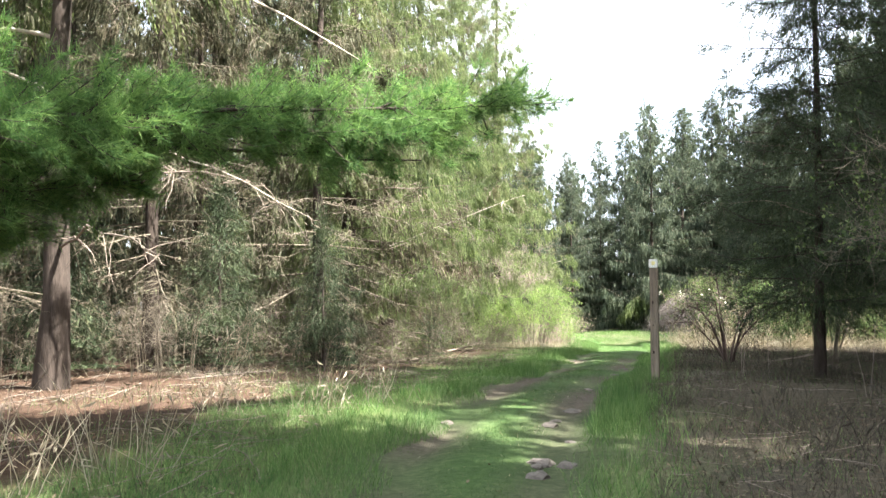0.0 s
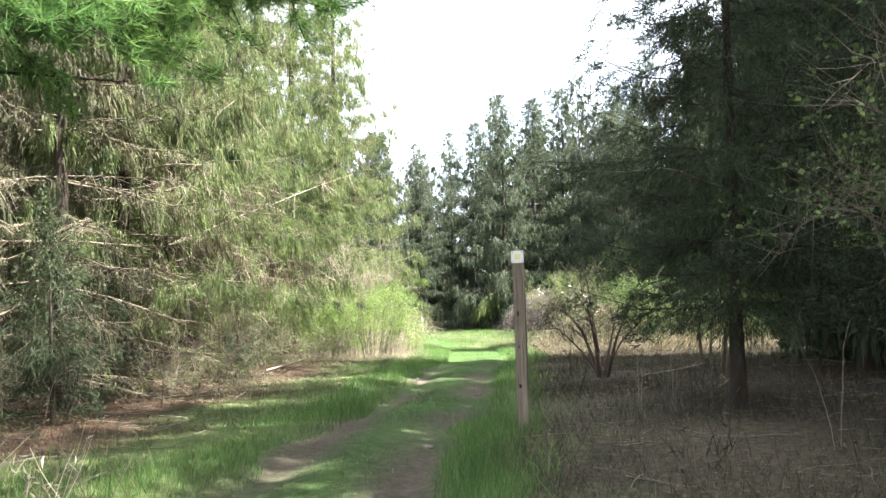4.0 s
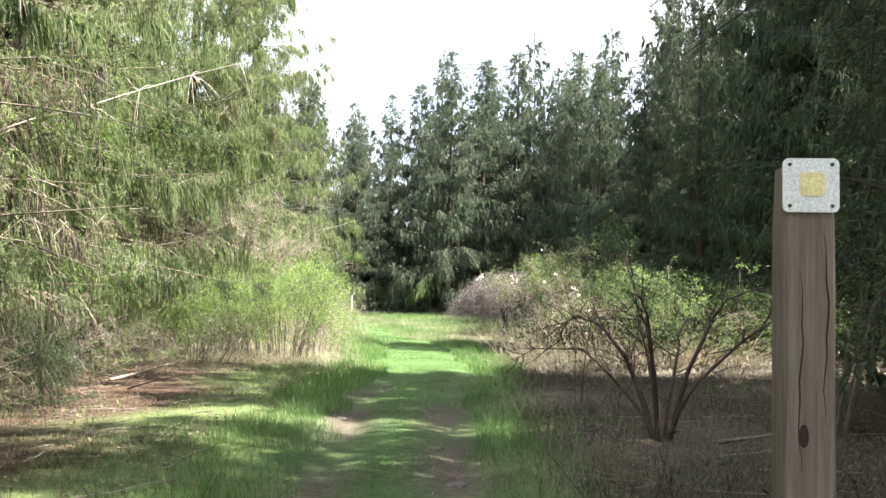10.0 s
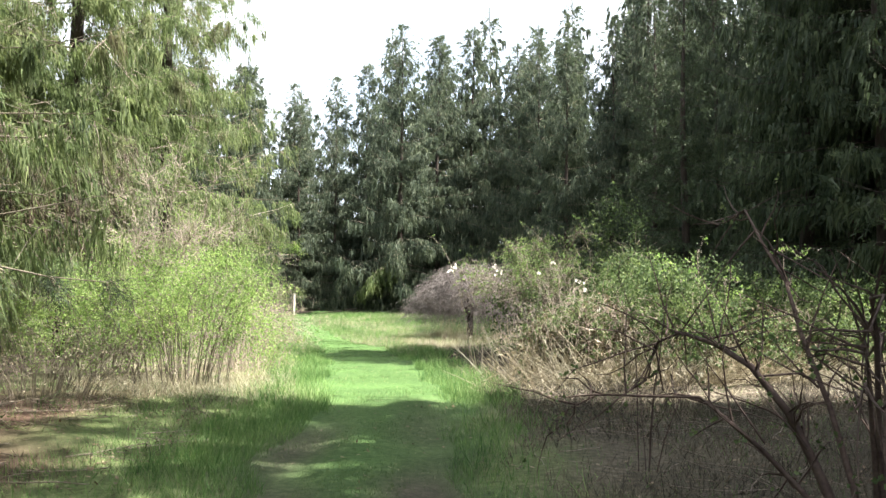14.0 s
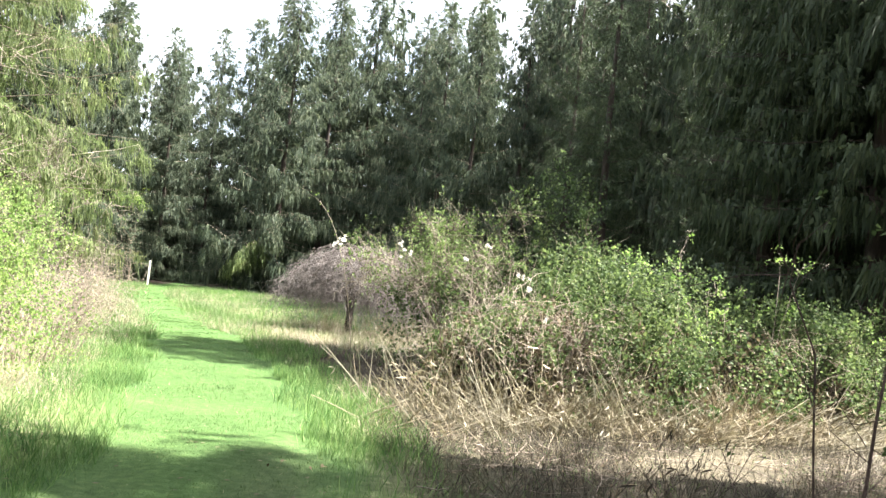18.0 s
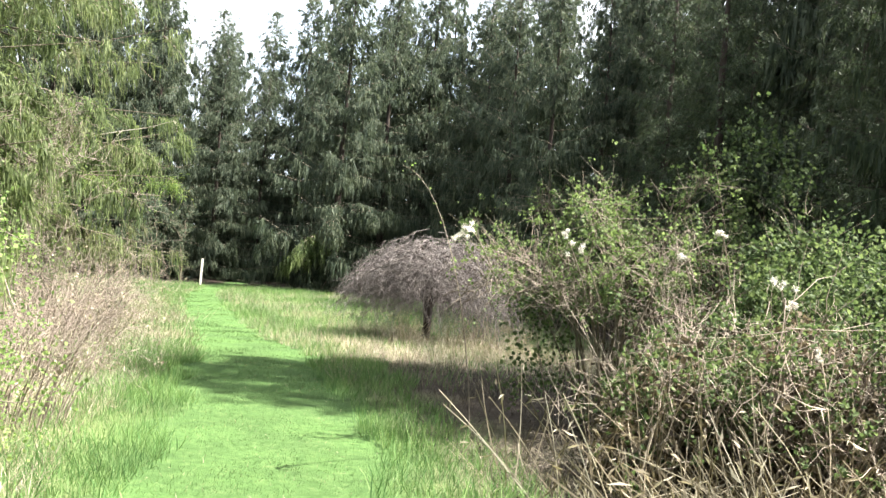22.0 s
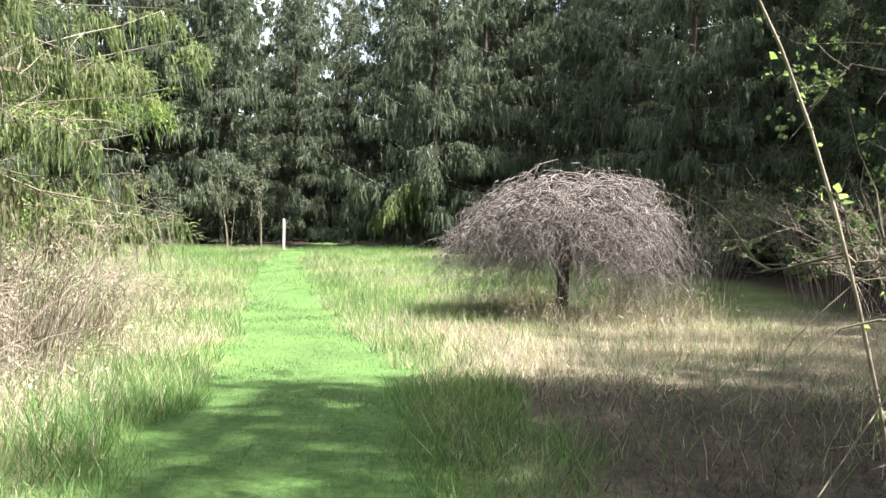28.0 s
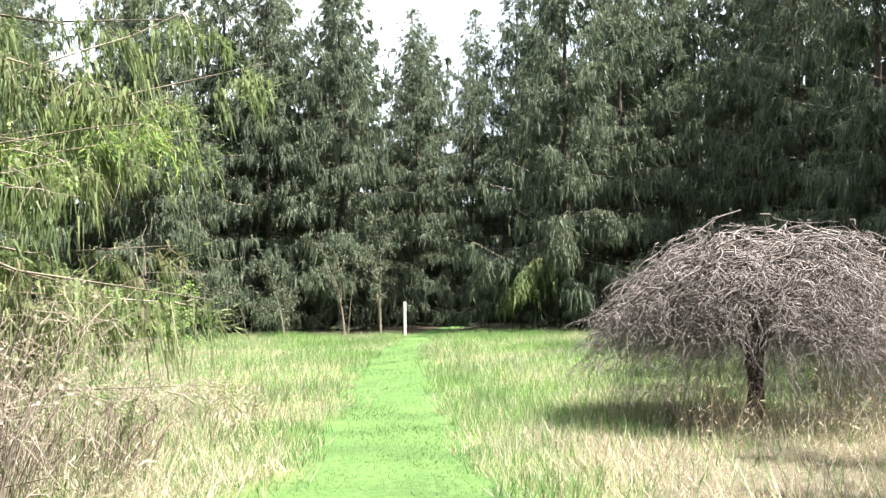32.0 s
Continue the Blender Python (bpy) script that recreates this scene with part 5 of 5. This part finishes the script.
# ---- weeping tree ----
def weeping_tree():
    rs = np.random.RandomState(201)
    t = tagged(thing("weeping_tree", 1.65, 30.7), "leafless weeping tree with a low dome of reddish-grey twigs", "tree")
    tz = np.linspace(-0.12, 0.85, 8)
    rad = np.array([0.17, 0.125, 0.11, 0.105, 0.1, 0.1, 0.11, 0.12])
    part("trunk", (*tubes(np.stack([-0.03 + 0.05 * np.sin(tz * 3), 0.03 * tz, tz], -1)[None], rad[None], 10), True), BARK, t)
    s = np.linspace(0, 1, 8)
    for k in range(11):
        a = k * 2.399 + rs.uniform(-0.3, 0.3)
        r1 = rs.uniform(0.7, 1.7)
        line = np.stack([math.cos(a) * r1 * s, math.sin(a) * r1 * s, 0.72 + (rs.uniform(1.35, 1.75) - 0.25 * r1) * np.sin(s * 1.75) ** 0.8], -1) + np.cumsum(rs.normal(size=(8, 3)) * 0.05, axis=0) * s[:, None]
        part("limb", (*tubes(line[None], (0.045 * (1.1 - 0.85 * s))[None], 6), True), BARK, t)
    n = 1250
    a = rs.random(n) * 6.283
    rho1 = 2.2 * rs.uniform(0.3, 1.1, n) ** 0.6
    rho0 = rho1 * rs.uniform(0.05, 0.7, n)
    pts = 18
    s = np.linspace(0, 1, pts)
    rho = rho0[:, None] + (rho1 - rho0)[:, None] * s ** 0.9
    top = (2.3 - 0.2 * rho0 ** 2 + 0.14 * np.sin(2 * a + 1.0)) * rs.uniform(0.55, 1.08, n)
    end = np.maximum(0.12 + 1.1 * rs.random(n) ** 1.5, top - 1.95)
    end += 0.4 * (np.cos(a - 3.9) > 0.3) * (rs.random(n) < 0.8)
    z = top[:, None] + 0.3 * np.sin(s * 2.4)[None] * rs.uniform(0.3, 1.2, n)[:, None] - (top - end)[:, None] * s[None] ** 1.7 - 0.12 * s
    swirl = a[:, None] + rs.normal(size=n)[:, None] * 0.55 * s
    line = np.stack([rho * np.cos(swirl), rho * np.sin(swirl) * 0.95, z], -1)
    line[..., :2] += (rs.normal(size=(n, 2)) * 0.38 * (1 - rho0 / 2.4)[:, None])[:, None] * (1 - 0.8 * s)[None, :, None]
    line += np.cumsum(rs.normal(size=line.shape) * 0.05, axis=1)
    r2 = (line[..., 0] - 0.25) ** 2 + line[..., 1] ** 2
    line[..., 2] = np.minimum(line[..., 2], 2.5 - 0.2 * r2 - 0.16 * np.maximum(-line[..., 0], 0) + rs.normal(size=(n, 1)) * 0.15)
    curl = rs.uniform(1.2, 3.4, (n, 1, 3)) * s[None, :, None] + rs.uniform(0, 1, (n, 1, 3))
    line += np.sin(6.283 * curl) * rs.uniform(0.02, 0.08, (n, 1, 1)) * [1, 1, 0.9]
    line[..., 2] = np.maximum(line[..., 2], 0.1)
    part("weeping_branchwork", (*tubes(line, (0.0092 * (1.15 - s))[None] * rs.uniform(0.45, 1.3, n)[:, None], 3), True), WEEP, t, "arching reddish-grey branches", "stuff")
    tw = off_shoots(rs, line, 2600, 0.5, -0.12, 0.1)
    tw += np.cumsum(rs.normal(size=tw.shape) * 0.03, axis=1)
    q = np.linspace(0, 1, 5)
    tw[..., 2] -= 0.2 * q ** 2
    part("weeping_twigwork", (*tubes(tw, np.full((2600, 5), 0.004) * (1.2 - q), 3), True), WEEP, t, "hanging thin twigs", "stuff")


WEEP = rough_mat("weeping_bark", [(0.3, (0.066, 0.058, 0.055)), (0.7, (0.175, 0.156, 0.148))], 4, bump=0)
weeping_tree()


# ---- fallen wood ----
def fallen_branch(label, x, y, seed, length, r, turn, material=PALE_TWIG, rise=0.0):
    rs = np.random.RandomState(seed)
    t = tagged(thing("fallen_branch", x, y, None, turn), label, "branch", "fallen branches")
    s = np.linspace(0, 1, 9)
    line = np.stack([length * s, 0.08 * np.sin(s * 4 + seed), r * 0.7 + rise * s], -1)
    part("limb", (*tubes(line[None], (r * (1.1 - 0.8 * s))[None], 6), True), material, t)
    for k in range(4):
        i = rs.randint(2, 8)
        d = np.array([rs.uniform(0.2, 0.6), rs.uniform(-0.5, 0.5), rs.uniform(0.0, 0.3)]) * length * 0.3
        part("side_twig", (*tubes((line[i] + d * s[:, None])[None], (r * 0.35 * (1.15 - s))[None], 4), True), material, t)


for k, (x, y, ln, r, turn, m, rise) in enumerate([(-3.6, 47.2, 1.5, 0.03, 0.1, GREY_TWIG, 0.15), (-2.6, 48.2, 1.6, 0.05, 2.6, TWIG, 0.2), (-1.6, 47.6, 1.4, 0.03, 0.6, GREY_TWIG, 0.1), (-4.6, 48.9, 2.0, 0.05, -0.1, TWIG, 0.3),
                                                 (-5.2, 4.2, 1.2, 0.02, 0.5, GREY_TWIG, 0.1), (-4.8, 9.6, 1.0, 0.014, -0.6, GREY_TWIG, 0.25), (-5.4, 10.4, 1.3, 0.025, 0.9, GREY_TWIG, 0.2), (-6.2, -1.0, 1.2, 0.012, 0.3, GREY_TWIG, 0.12),
                                                 (4.4, 16.4, 1.4, 0.015, -0.5, PALE_TWIG, 0.1), (5.4, 16.2, 1.6, 0.015, -0.3, PALE_TWIG, 0.05), (1.9, 6.4, 1.2, 0.02, 0.2, GREY_TWIG, 0.2), (2.6, 4.0, 1.0, 0.015, 1.2, GREY_TWIG, 0.1)]):
    fallen_branch("bare fallen branch lying on the ground", x, y, 300 + k, ln, r, turn, m, rise)


# ---- trail stones ----
STONE = rough_mat("trail_stone", [(0.3, (0.085, 0.074, 0.064)), (0.7, (0.18, 0.158, 0.138))], 12, bump=0.5)
rnd = random.Random(5)
for k in range(16):
    y = rnd.uniform(-8.5, -3.0) if k < 11 else rnd.uniform(-3, 8)
    x = float(trail(y)[0]) + rnd.choice((-1, 1, 1, 1)) * rnd.uniform(0.35, 0.65)
    r = rnd.uniform(0.03, 0.085)
    bm = bmesh.new()
    bmesh.ops.create_icosphere(bm, subdivisions=2, radius=r)
    for v in bm.verts:
        v.co *= 1 + 0.4 * noise.noise(v.co * 16 + Vector((k, 0, 0)))
        v.co.z *= 0.5
        v.co.x *= 1.3
    t = tagged(thing("trail_stone", x, y, lz(x, y) + r * 0.05, rnd.uniform(0, 6)), "flat pale stone bedded in the trail", "stone", "stones in the trail")
    part("stone", bm, STONE, t)


# ---- grasses ----
def scatter(rs, x0, x1, y0, y1, per_m2, keep):
    n = int((x1 - x0) * (y1 - y0) * per_m2)
    x, y = rs.uniform(x0, x1, n), rs.uniform(y0, y1, n)
    ok = rs.random(n) < keep(x, y)
    return x[ok], y[ok]


def blades(rs, x, y, h, w, lean=0.35, bend=0.0):
    """Slim grass blades; with bend, each has a drooping upper half."""
    n = len(x)
    base = np.stack([x, y, land(x, y) - 0.01], -1)
    a = rs.random(n) * 6.283
    side = np.stack([np.cos(a), np.sin(a), 0 * a], -1) * (w * 0.5)[:, None]
    d = unit(np.concatenate([rs.normal(size=(n, 2)) * lean, np.ones((n, 1))], 1))
    if not bend:
        v = np.stack([base - side, base + side, base + d * h[:, None]], 1).reshape(-1, 3)
        return v, np.arange(n * 3).reshape(-1, 3)
    mid = base + d * (h * 0.6)[:, None]
    tip = mid + unit(d + np.concatenate([rs.normal(size=(n, 2)) * bend, -0.3 * rs.random((n, 1))], 1)) * (h * 0.45)[:, None]
    v = np.stack([base - side, base + side, mid + side * 0.8, mid - side * 0.8, tip], 1).reshape(-1, 3)
    i = np.arange(n)[:, None] * 5
    return v, np.concatenate([i + [0, 1, 2], i + [0, 2, 3], i + [3, 2, 4]])


def sward(name, label, material, seed, box4, per_m2, keep, h, w, lean=0.35, bend=0.0):
    rs = np.random.RandomState(seed)
    x, y = scatter(rs, *box4, per_m2, keep)
    hh = rs.uniform(h[0], h[1], len(x)) * (0.8 + 0.3 * wave(x, y, 1.1, seed))
    ob = new(name, mesh_from(name, *blades(rs, x, y, hh, rs.uniform(w[0], w[1], len(x)), lean, bend), material))
    tagged(ob, label, "grass", kind="stuff")


def beside(lo, hi, side=0):
    """Keeps a strip beside the trail; side -1 or 1, or 0 for both."""
    def keep(x, y):
        c, w = trail(y)
        off = x - c
        d = np.abs(off) - w - 0.2 * wave(x, y, 1.3)
        ok = (d > lo) & (d < hi)
        return ok * (1.0 if side == 0 else (off * side > 0)) * np.clip(0.65 + 0.7 * wave(x, y, 0.8, 3), 0.1, 1)
    return keep


def on_trail(x, y):
    c, w = trail(y)
    off = np.abs(x - c)
    bare = np.exp(-((off - 0.55) / 0.25) ** 2) * np.clip((13 - y) / 5, 0, 1)
    return (off < w + 0.12 + 0.22 * wave(x, y, 1.6, 3)) * (1 - 0.85 * bare) * np.clip(0.75 + 0.7 * wave(x, y, 1.5, 6), 0.15, 1)


def meadow(x, y):
    c, w = trail(y)
    dry_side = np.clip((x - c - w - 0.25 + 0.4 * wave(x, y, 0.9, 2)) / 0.8, 0, 1) * np.clip((32 - y) / 4, 0, 1)
    dry_left = np.clip((c - w - 0.5 - x + 0.4 * wave(x, y, 1.1, 4)) / 0.8, 0, 1) * np.clip((33 - y) / 6, 0, 1)
    return (np.abs(x - c) > w - 0.15 + 0.25 * wave(x, y, 2.2)) * (1 - 0.9 * dry_side) * (1 - 0.6 * dry_left) * np.clip(0.7 + 0.6 * wave(x, y, 0.5, 1), 0.1, 1) * (y < 47.5 + 0.5 * wave(x, y, 1)) * (y > 20.5 + 1.2 * wave(x, 0 * y, 1))


sward("lawn", "short mown green grass of the trail", LAWN, 1, (-3.2, 1.0, -10, 24), 1500, on_trail, (0.025, 0.06), (0.003, 0.005), 0.6)
sward("lawn", "short mown grass of the trail across the meadow", LAWN, 2, (-6.5, 0.5, 24, 49), 700, on_trail, (0.03, 0.07), (0.006, 0.011), 0.6)
sward("verge_grass", "lush green grass along the trail's edge", GRASS, 3, (-6, -1, -10, 24), 2400, beside(-0.25, 0.6, -1), (0.06, 0.2), (0.0035, 0.006), 0.45)
sward("verge_grass", "short green grass between trail and post", GRASS, 14, (-2, 2.5, -10, 13.5), 1400, beside(-0.25, 0.3, 1), (0.05, 0.17), (0.0035, 0.006), 0.45)
sward("verge_grass", "lush green grass before the thicket", GRASS, 15, (-2, 2.5, 13, 24), 1500, beside(-0.25, 0.7, 1), (0.06, 0.22), (0.0035, 0.006), 0.45)
sward("verge_grass", "thin green grass further from the trail", GRASS, 4, (-5.5, -1, -10, 13), 450, beside(0.5, 1.6, -1), (0.07, 0.24), (0.0035, 0.006), 0.45)
sward("verge_grass", "green grass spreading under the pine", GRASS, 22, (-6, -1.5, -10.5, -1.5), 1300, beside(0.4, 2.0, -1), (0.06, 0.24), (0.0035, 0.006), 0.45)
sward("verge_grass", "tall lush grass beside the post", GRASS, 23, (-1.6, 1.0, -5.5, 1.4), 1300, lambda x, y: beside(-0.2, 0.4, 1)(x, y) * np.clip((1.4 - y) / 1.5, 0, 1) * np.clip((y + 5.5) / 1.5, 0, 1), (0.12, 0.34), (0.004, 0.007), 0.3)
sward("verge_grass", "long bent grass blades along the verge", GRASS, 16, (-5.5, 2.0, -10, 24), 140, beside(-0.1, 0.6), (0.18, 0.36), (0.004, 0.007), 0.35, 0.5)
sward("meadow_grass", "tall green meadow grass in sun", GRASS, 5, (-14, 5, 20, 48), 520, meadow, (0.14, 0.36), (0.007, 0.013), 0.4)
# pale blades are thinned right of the trail below y 25, for the shade there
sward("dry_grass", "tan dry grass among the meadow green", STRAW, 6, (-12, 5, 20, 46), 340, lambda x, y: (meadow(x, y) > 0.01) * np.clip(0.6 + 0.8 * wave(x, y, 0.7, 5) - 0.02 * np.clip(y - 30, 0, 20), 0, 1) * (1 - 0.85 * (x > trail(y)[0] + 1.3) * (y < 25)), (0.12, 0.4), (0.005, 0.011), 0.6)
# dark weeds fill the stretch of clearing that lies in tree shade
sward("dry_weeds", "brown dry weeds matted in the clearing, darkened for shade", STALK_SHADED, 19, (-0.6, 7, 17.5, 24.5), 700, lambda x, y: beside(0.1, 9, 1)(x, y), (0.06, 0.24), (0.004, 0.008), 1.1)
sward("dry_grass", "tan dry grass matted in the clearing", STRAW, 7, (-0.6, 7, 23.0, 32), 800, lambda x, y: beside(0.1, 9, 1)(x, y), (0.06, 0.26), (0.004, 0.008), 1.0)
sward("dry_grass", "tan dry grass on the sunny verge", STRAW, 8, (-5.6, -1.5, 13, 29), 1300, beside(0.25, 3.2, -1), (0.06, 0.3), (0.004, 0.008), 1.0)
sward("dry_weeds", "brown dry weeds beside the trail, darkened for shade", STALK_SHADED, 9, (-0.6, 6.5, -10, 15), 900, beside(0.3, 7.0, 1), (0.06, 0.34), (0.003, 0.006), 0.7)
sward("dry_weeds", "brown dry weeds under the trees", STALK_SHADED, 10, (-8, -2, -10, 14), 260, beside(0.5, 5.0, -1), (0.05, 0.3), (0.003, 0.006), 0.8)
sward("dry_grass", "tan litter of stalks before the thicket", STRAW, 11, (0, 8, 13.6, 17.5), 300, beside(0.3, 9.0, 1), (0.15, 0.5), (0.004, 0.008), 2.2)
# left clumps are pale STRAW, later ones take the shade-darkened stem colour
for k, (x, y, n, h) in enumerate([(-3.4, -3.2, 40, 0.6), (-4.2, -3.6, 40, 0.7), (-3.0, -2.7, 26, 0.6), (-3.6, -6.4, 40, 0.8), (-4.0, -7.2, 40, 0.9), (1.4, -4.5, 26, 0.5), (2.2, -3.0, 26, 0.5), (1.2, -1.4, 20, 0.5), (1.9, 3.6, 20, 0.5), (0.6, 3.0, 16, 0.6), (1.2, 10.5, 24, 0.6), (2.4, 12.4, 24, 0.6)]):
    stalk_clump("thin dry weed stalks at the trail edge", x, y, 400 + k, n, h, 0.25, (0.1, 0.0), STRAW if k < 5 else STALK_SHADED, 0.006)
sward("verge_grass", "sparse dull green grass among dry weeds", GRASS, 17, (-6.5, 6.0, -10, 15), 170, beside(0.3, 4.5), (0.05, 0.2), (0.003, 0.006), 0.6)
for k, (x, y, n, h) in enumerate([(-5.0, 26.0, 90, 0.8), (-5.6, 28.0, 110, 0.9), (-4.6, 28.8, 70, 0.6), (-5.4, 30.5, 90, 0.7), (-3.9, 25.2, 60, 0.5), (-4.4, 31.5, 60, 0.5), (-3.8, 22.6, 60, 0.5), (-3.9, 20.2, 60, 0.45), (-6.4, 33.0, 80, 0.6)]):
    stalk_clump("bleached tan stalks in the meadow grass", x, y, 430 + k, n, h, 0.4, (0.1, 0.0), STRAW, 0.007)


def long_cane():
    """One long bramble cane arching over towards the trail, with a few buds."""
    rs = np.random.RandomState(501)
    t = tagged(thing("arching_cane", 0.5, 17.9), "single long pale bramble cane arching towards the trail", "bramble")
    q = np.linspace(0, 1, 14)
    bow = np.stack([-0.16 * q - 0.62 * q ** 1.6, 0.12 * q, 2.35 * np.sin(q * 1.5)], -1)
    part("cane", (*tubes(bow[None], (0.0055 * (1.15 - 0.7 * q))[None], 5), True), CANE, t)
    at = bow[rs.randint(5, 14, 26)] + rs.normal(size=(26, 3)) * 0.02
    part("buds", leaves(rs, at, rs.uniform(0.015, 0.03, 26)), LEAF_LIGHT, t, "small fresh leaf buds", "stuff")


long_cane()
shrub("arching_shrub", "thin shrub with pale curling twigs and narrow young leaves", 1.5, 18.8, 502, 7, 0.08, 2.65, 0.7, 0.4, 170, 0.3, 1300, 0.02, TWIG, LEAF_MID, 0.004, lean=(-0.4, -0.15), single=3, foot=1.6)


def litter(name, label, material, seed, box4, n, size, keep):
    """Dead leaves and needles lying almost flat."""
    rs = np.random.RandomState(seed)
    x, y = scatter(rs, *box4, n, keep)
    at = np.stack([x, y, land(x, y) + 0.006], -1)
    k = len(x)
    d = unit(np.concatenate([rs.normal(size=(k, 2)), rs.uniform(-0.05, 0.5, (k, 1))], 1))
    sd = np.cross(d, [0, 0, 1.0]) * 0.35
    ln = rs.uniform(size * 0.5, size, k)[:, None]
    v = np.stack([at, at + (d * 0.5 - sd) * ln, at + d * ln, at + (d * 0.5 + sd) * ln], 1).reshape(-1, 3)
    i = np.arange(k)[:, None] * 4
    ob = new(name, mesh_from(name, v, np.concatenate([i + [0, 1, 2], i + [0, 2, 3]]), material))
    tagged(ob, label, "litter", kind="stuff")


def fallen_twigs(label, seed, box4, n, keep, length):
    rs = np.random.RandomState(seed)
    x, y = scatter(rs, *box4, n, keep)
    k = len(x)
    a = rs.random(k) * 6.283
    q = np.linspace(-0.5, 0.5, 4)
    ln = rs.uniform(0.3, 1.0, k) * length
    px, py = x[:, None] + np.cos(a)[:, None] * q * ln[:, None], y[:, None] + np.sin(a)[:, None] * q * ln[:, None]
    line = np.stack([px, py, land(px, py) + 0.008 + rs.random((k, 1)) * 0.06 * (q + 0.5)], -1) + rs.normal(size=(k, 4, 3)) * 0.008
    ob = new("fallen_twigs", mesh_from("fallen_twigs", *tubes(line, rs.uniform(0.002, 0.006, (k, 1)).repeat(4, 1), 3), GREY_TWIG, True))
    tagged(ob, label, "twigs", kind="stuff")


DEAD_LEAF = leaf_mat("dead_leaves", (0.07, 0.05, 0.035), (0.14, 0.10, 0.07), (0.26, 0.2, 0.15), 0.2)
litter("leaf_litter", "dry brown leaves and needles under the spruces", DEAD_LEAF, 601, (-8, -2.3, -9, 13), 130, 0.06, beside(0.5, 6.0, -1))
litter("leaf_litter", "dry grey-brown leaves among weeds in shade", DEAD_LEAF, 602, (0, 6, -8, 14), 130, 0.06, beside(0.4, 6.0, 1))
litter("leaf_litter", "few dead leaves scattered over the mown trail", DEAD_LEAF, 603, (-3, 1, -9, 14), 14, 0.05, on_trail)
fallen_twigs("thin dead twigs lying under the spruces", 611, (-8, -2.6, -9, 13), 9, beside(0.6, 6.0, -1), 0.8)
fallen_twigs("broken straw-grey canes strewn before the thicket", 613, (0.8, 8, 13, 17), 26, beside(0.6, 8.0, 1), 0.7)
sward("dry_weeds", "brown flattened weeds before the thicket", STALK_SHADED, 21, (0.2, 8, 12.0, 17.5), 1000, beside(0.4, 9.0, 1), (0.1, 0.4), (0.004, 0.008), 1.6)
fallen_twigs("thin dead twigs lying among the weeds", 612, (0, 6, -8, 15), 7, beside(0.5, 6.0, 1), 0.7)
sward("verge_grass", "bright lush grass tufts where the sun reaches the verge", GRASS, 18, (-5, 2.4, 12.5, 24), 420, beside(-0.3, 0.7), (0.1, 0.28), (0.004, 0.008), 0.4, 0.5)
sward("lawn", "dry pale blades mixed into the mown trail", STRAW, 20, (-3.5, 1.0, -10, 24), 90, on_trail, (0.025, 0.06), (0.003, 0.007), 0.8)
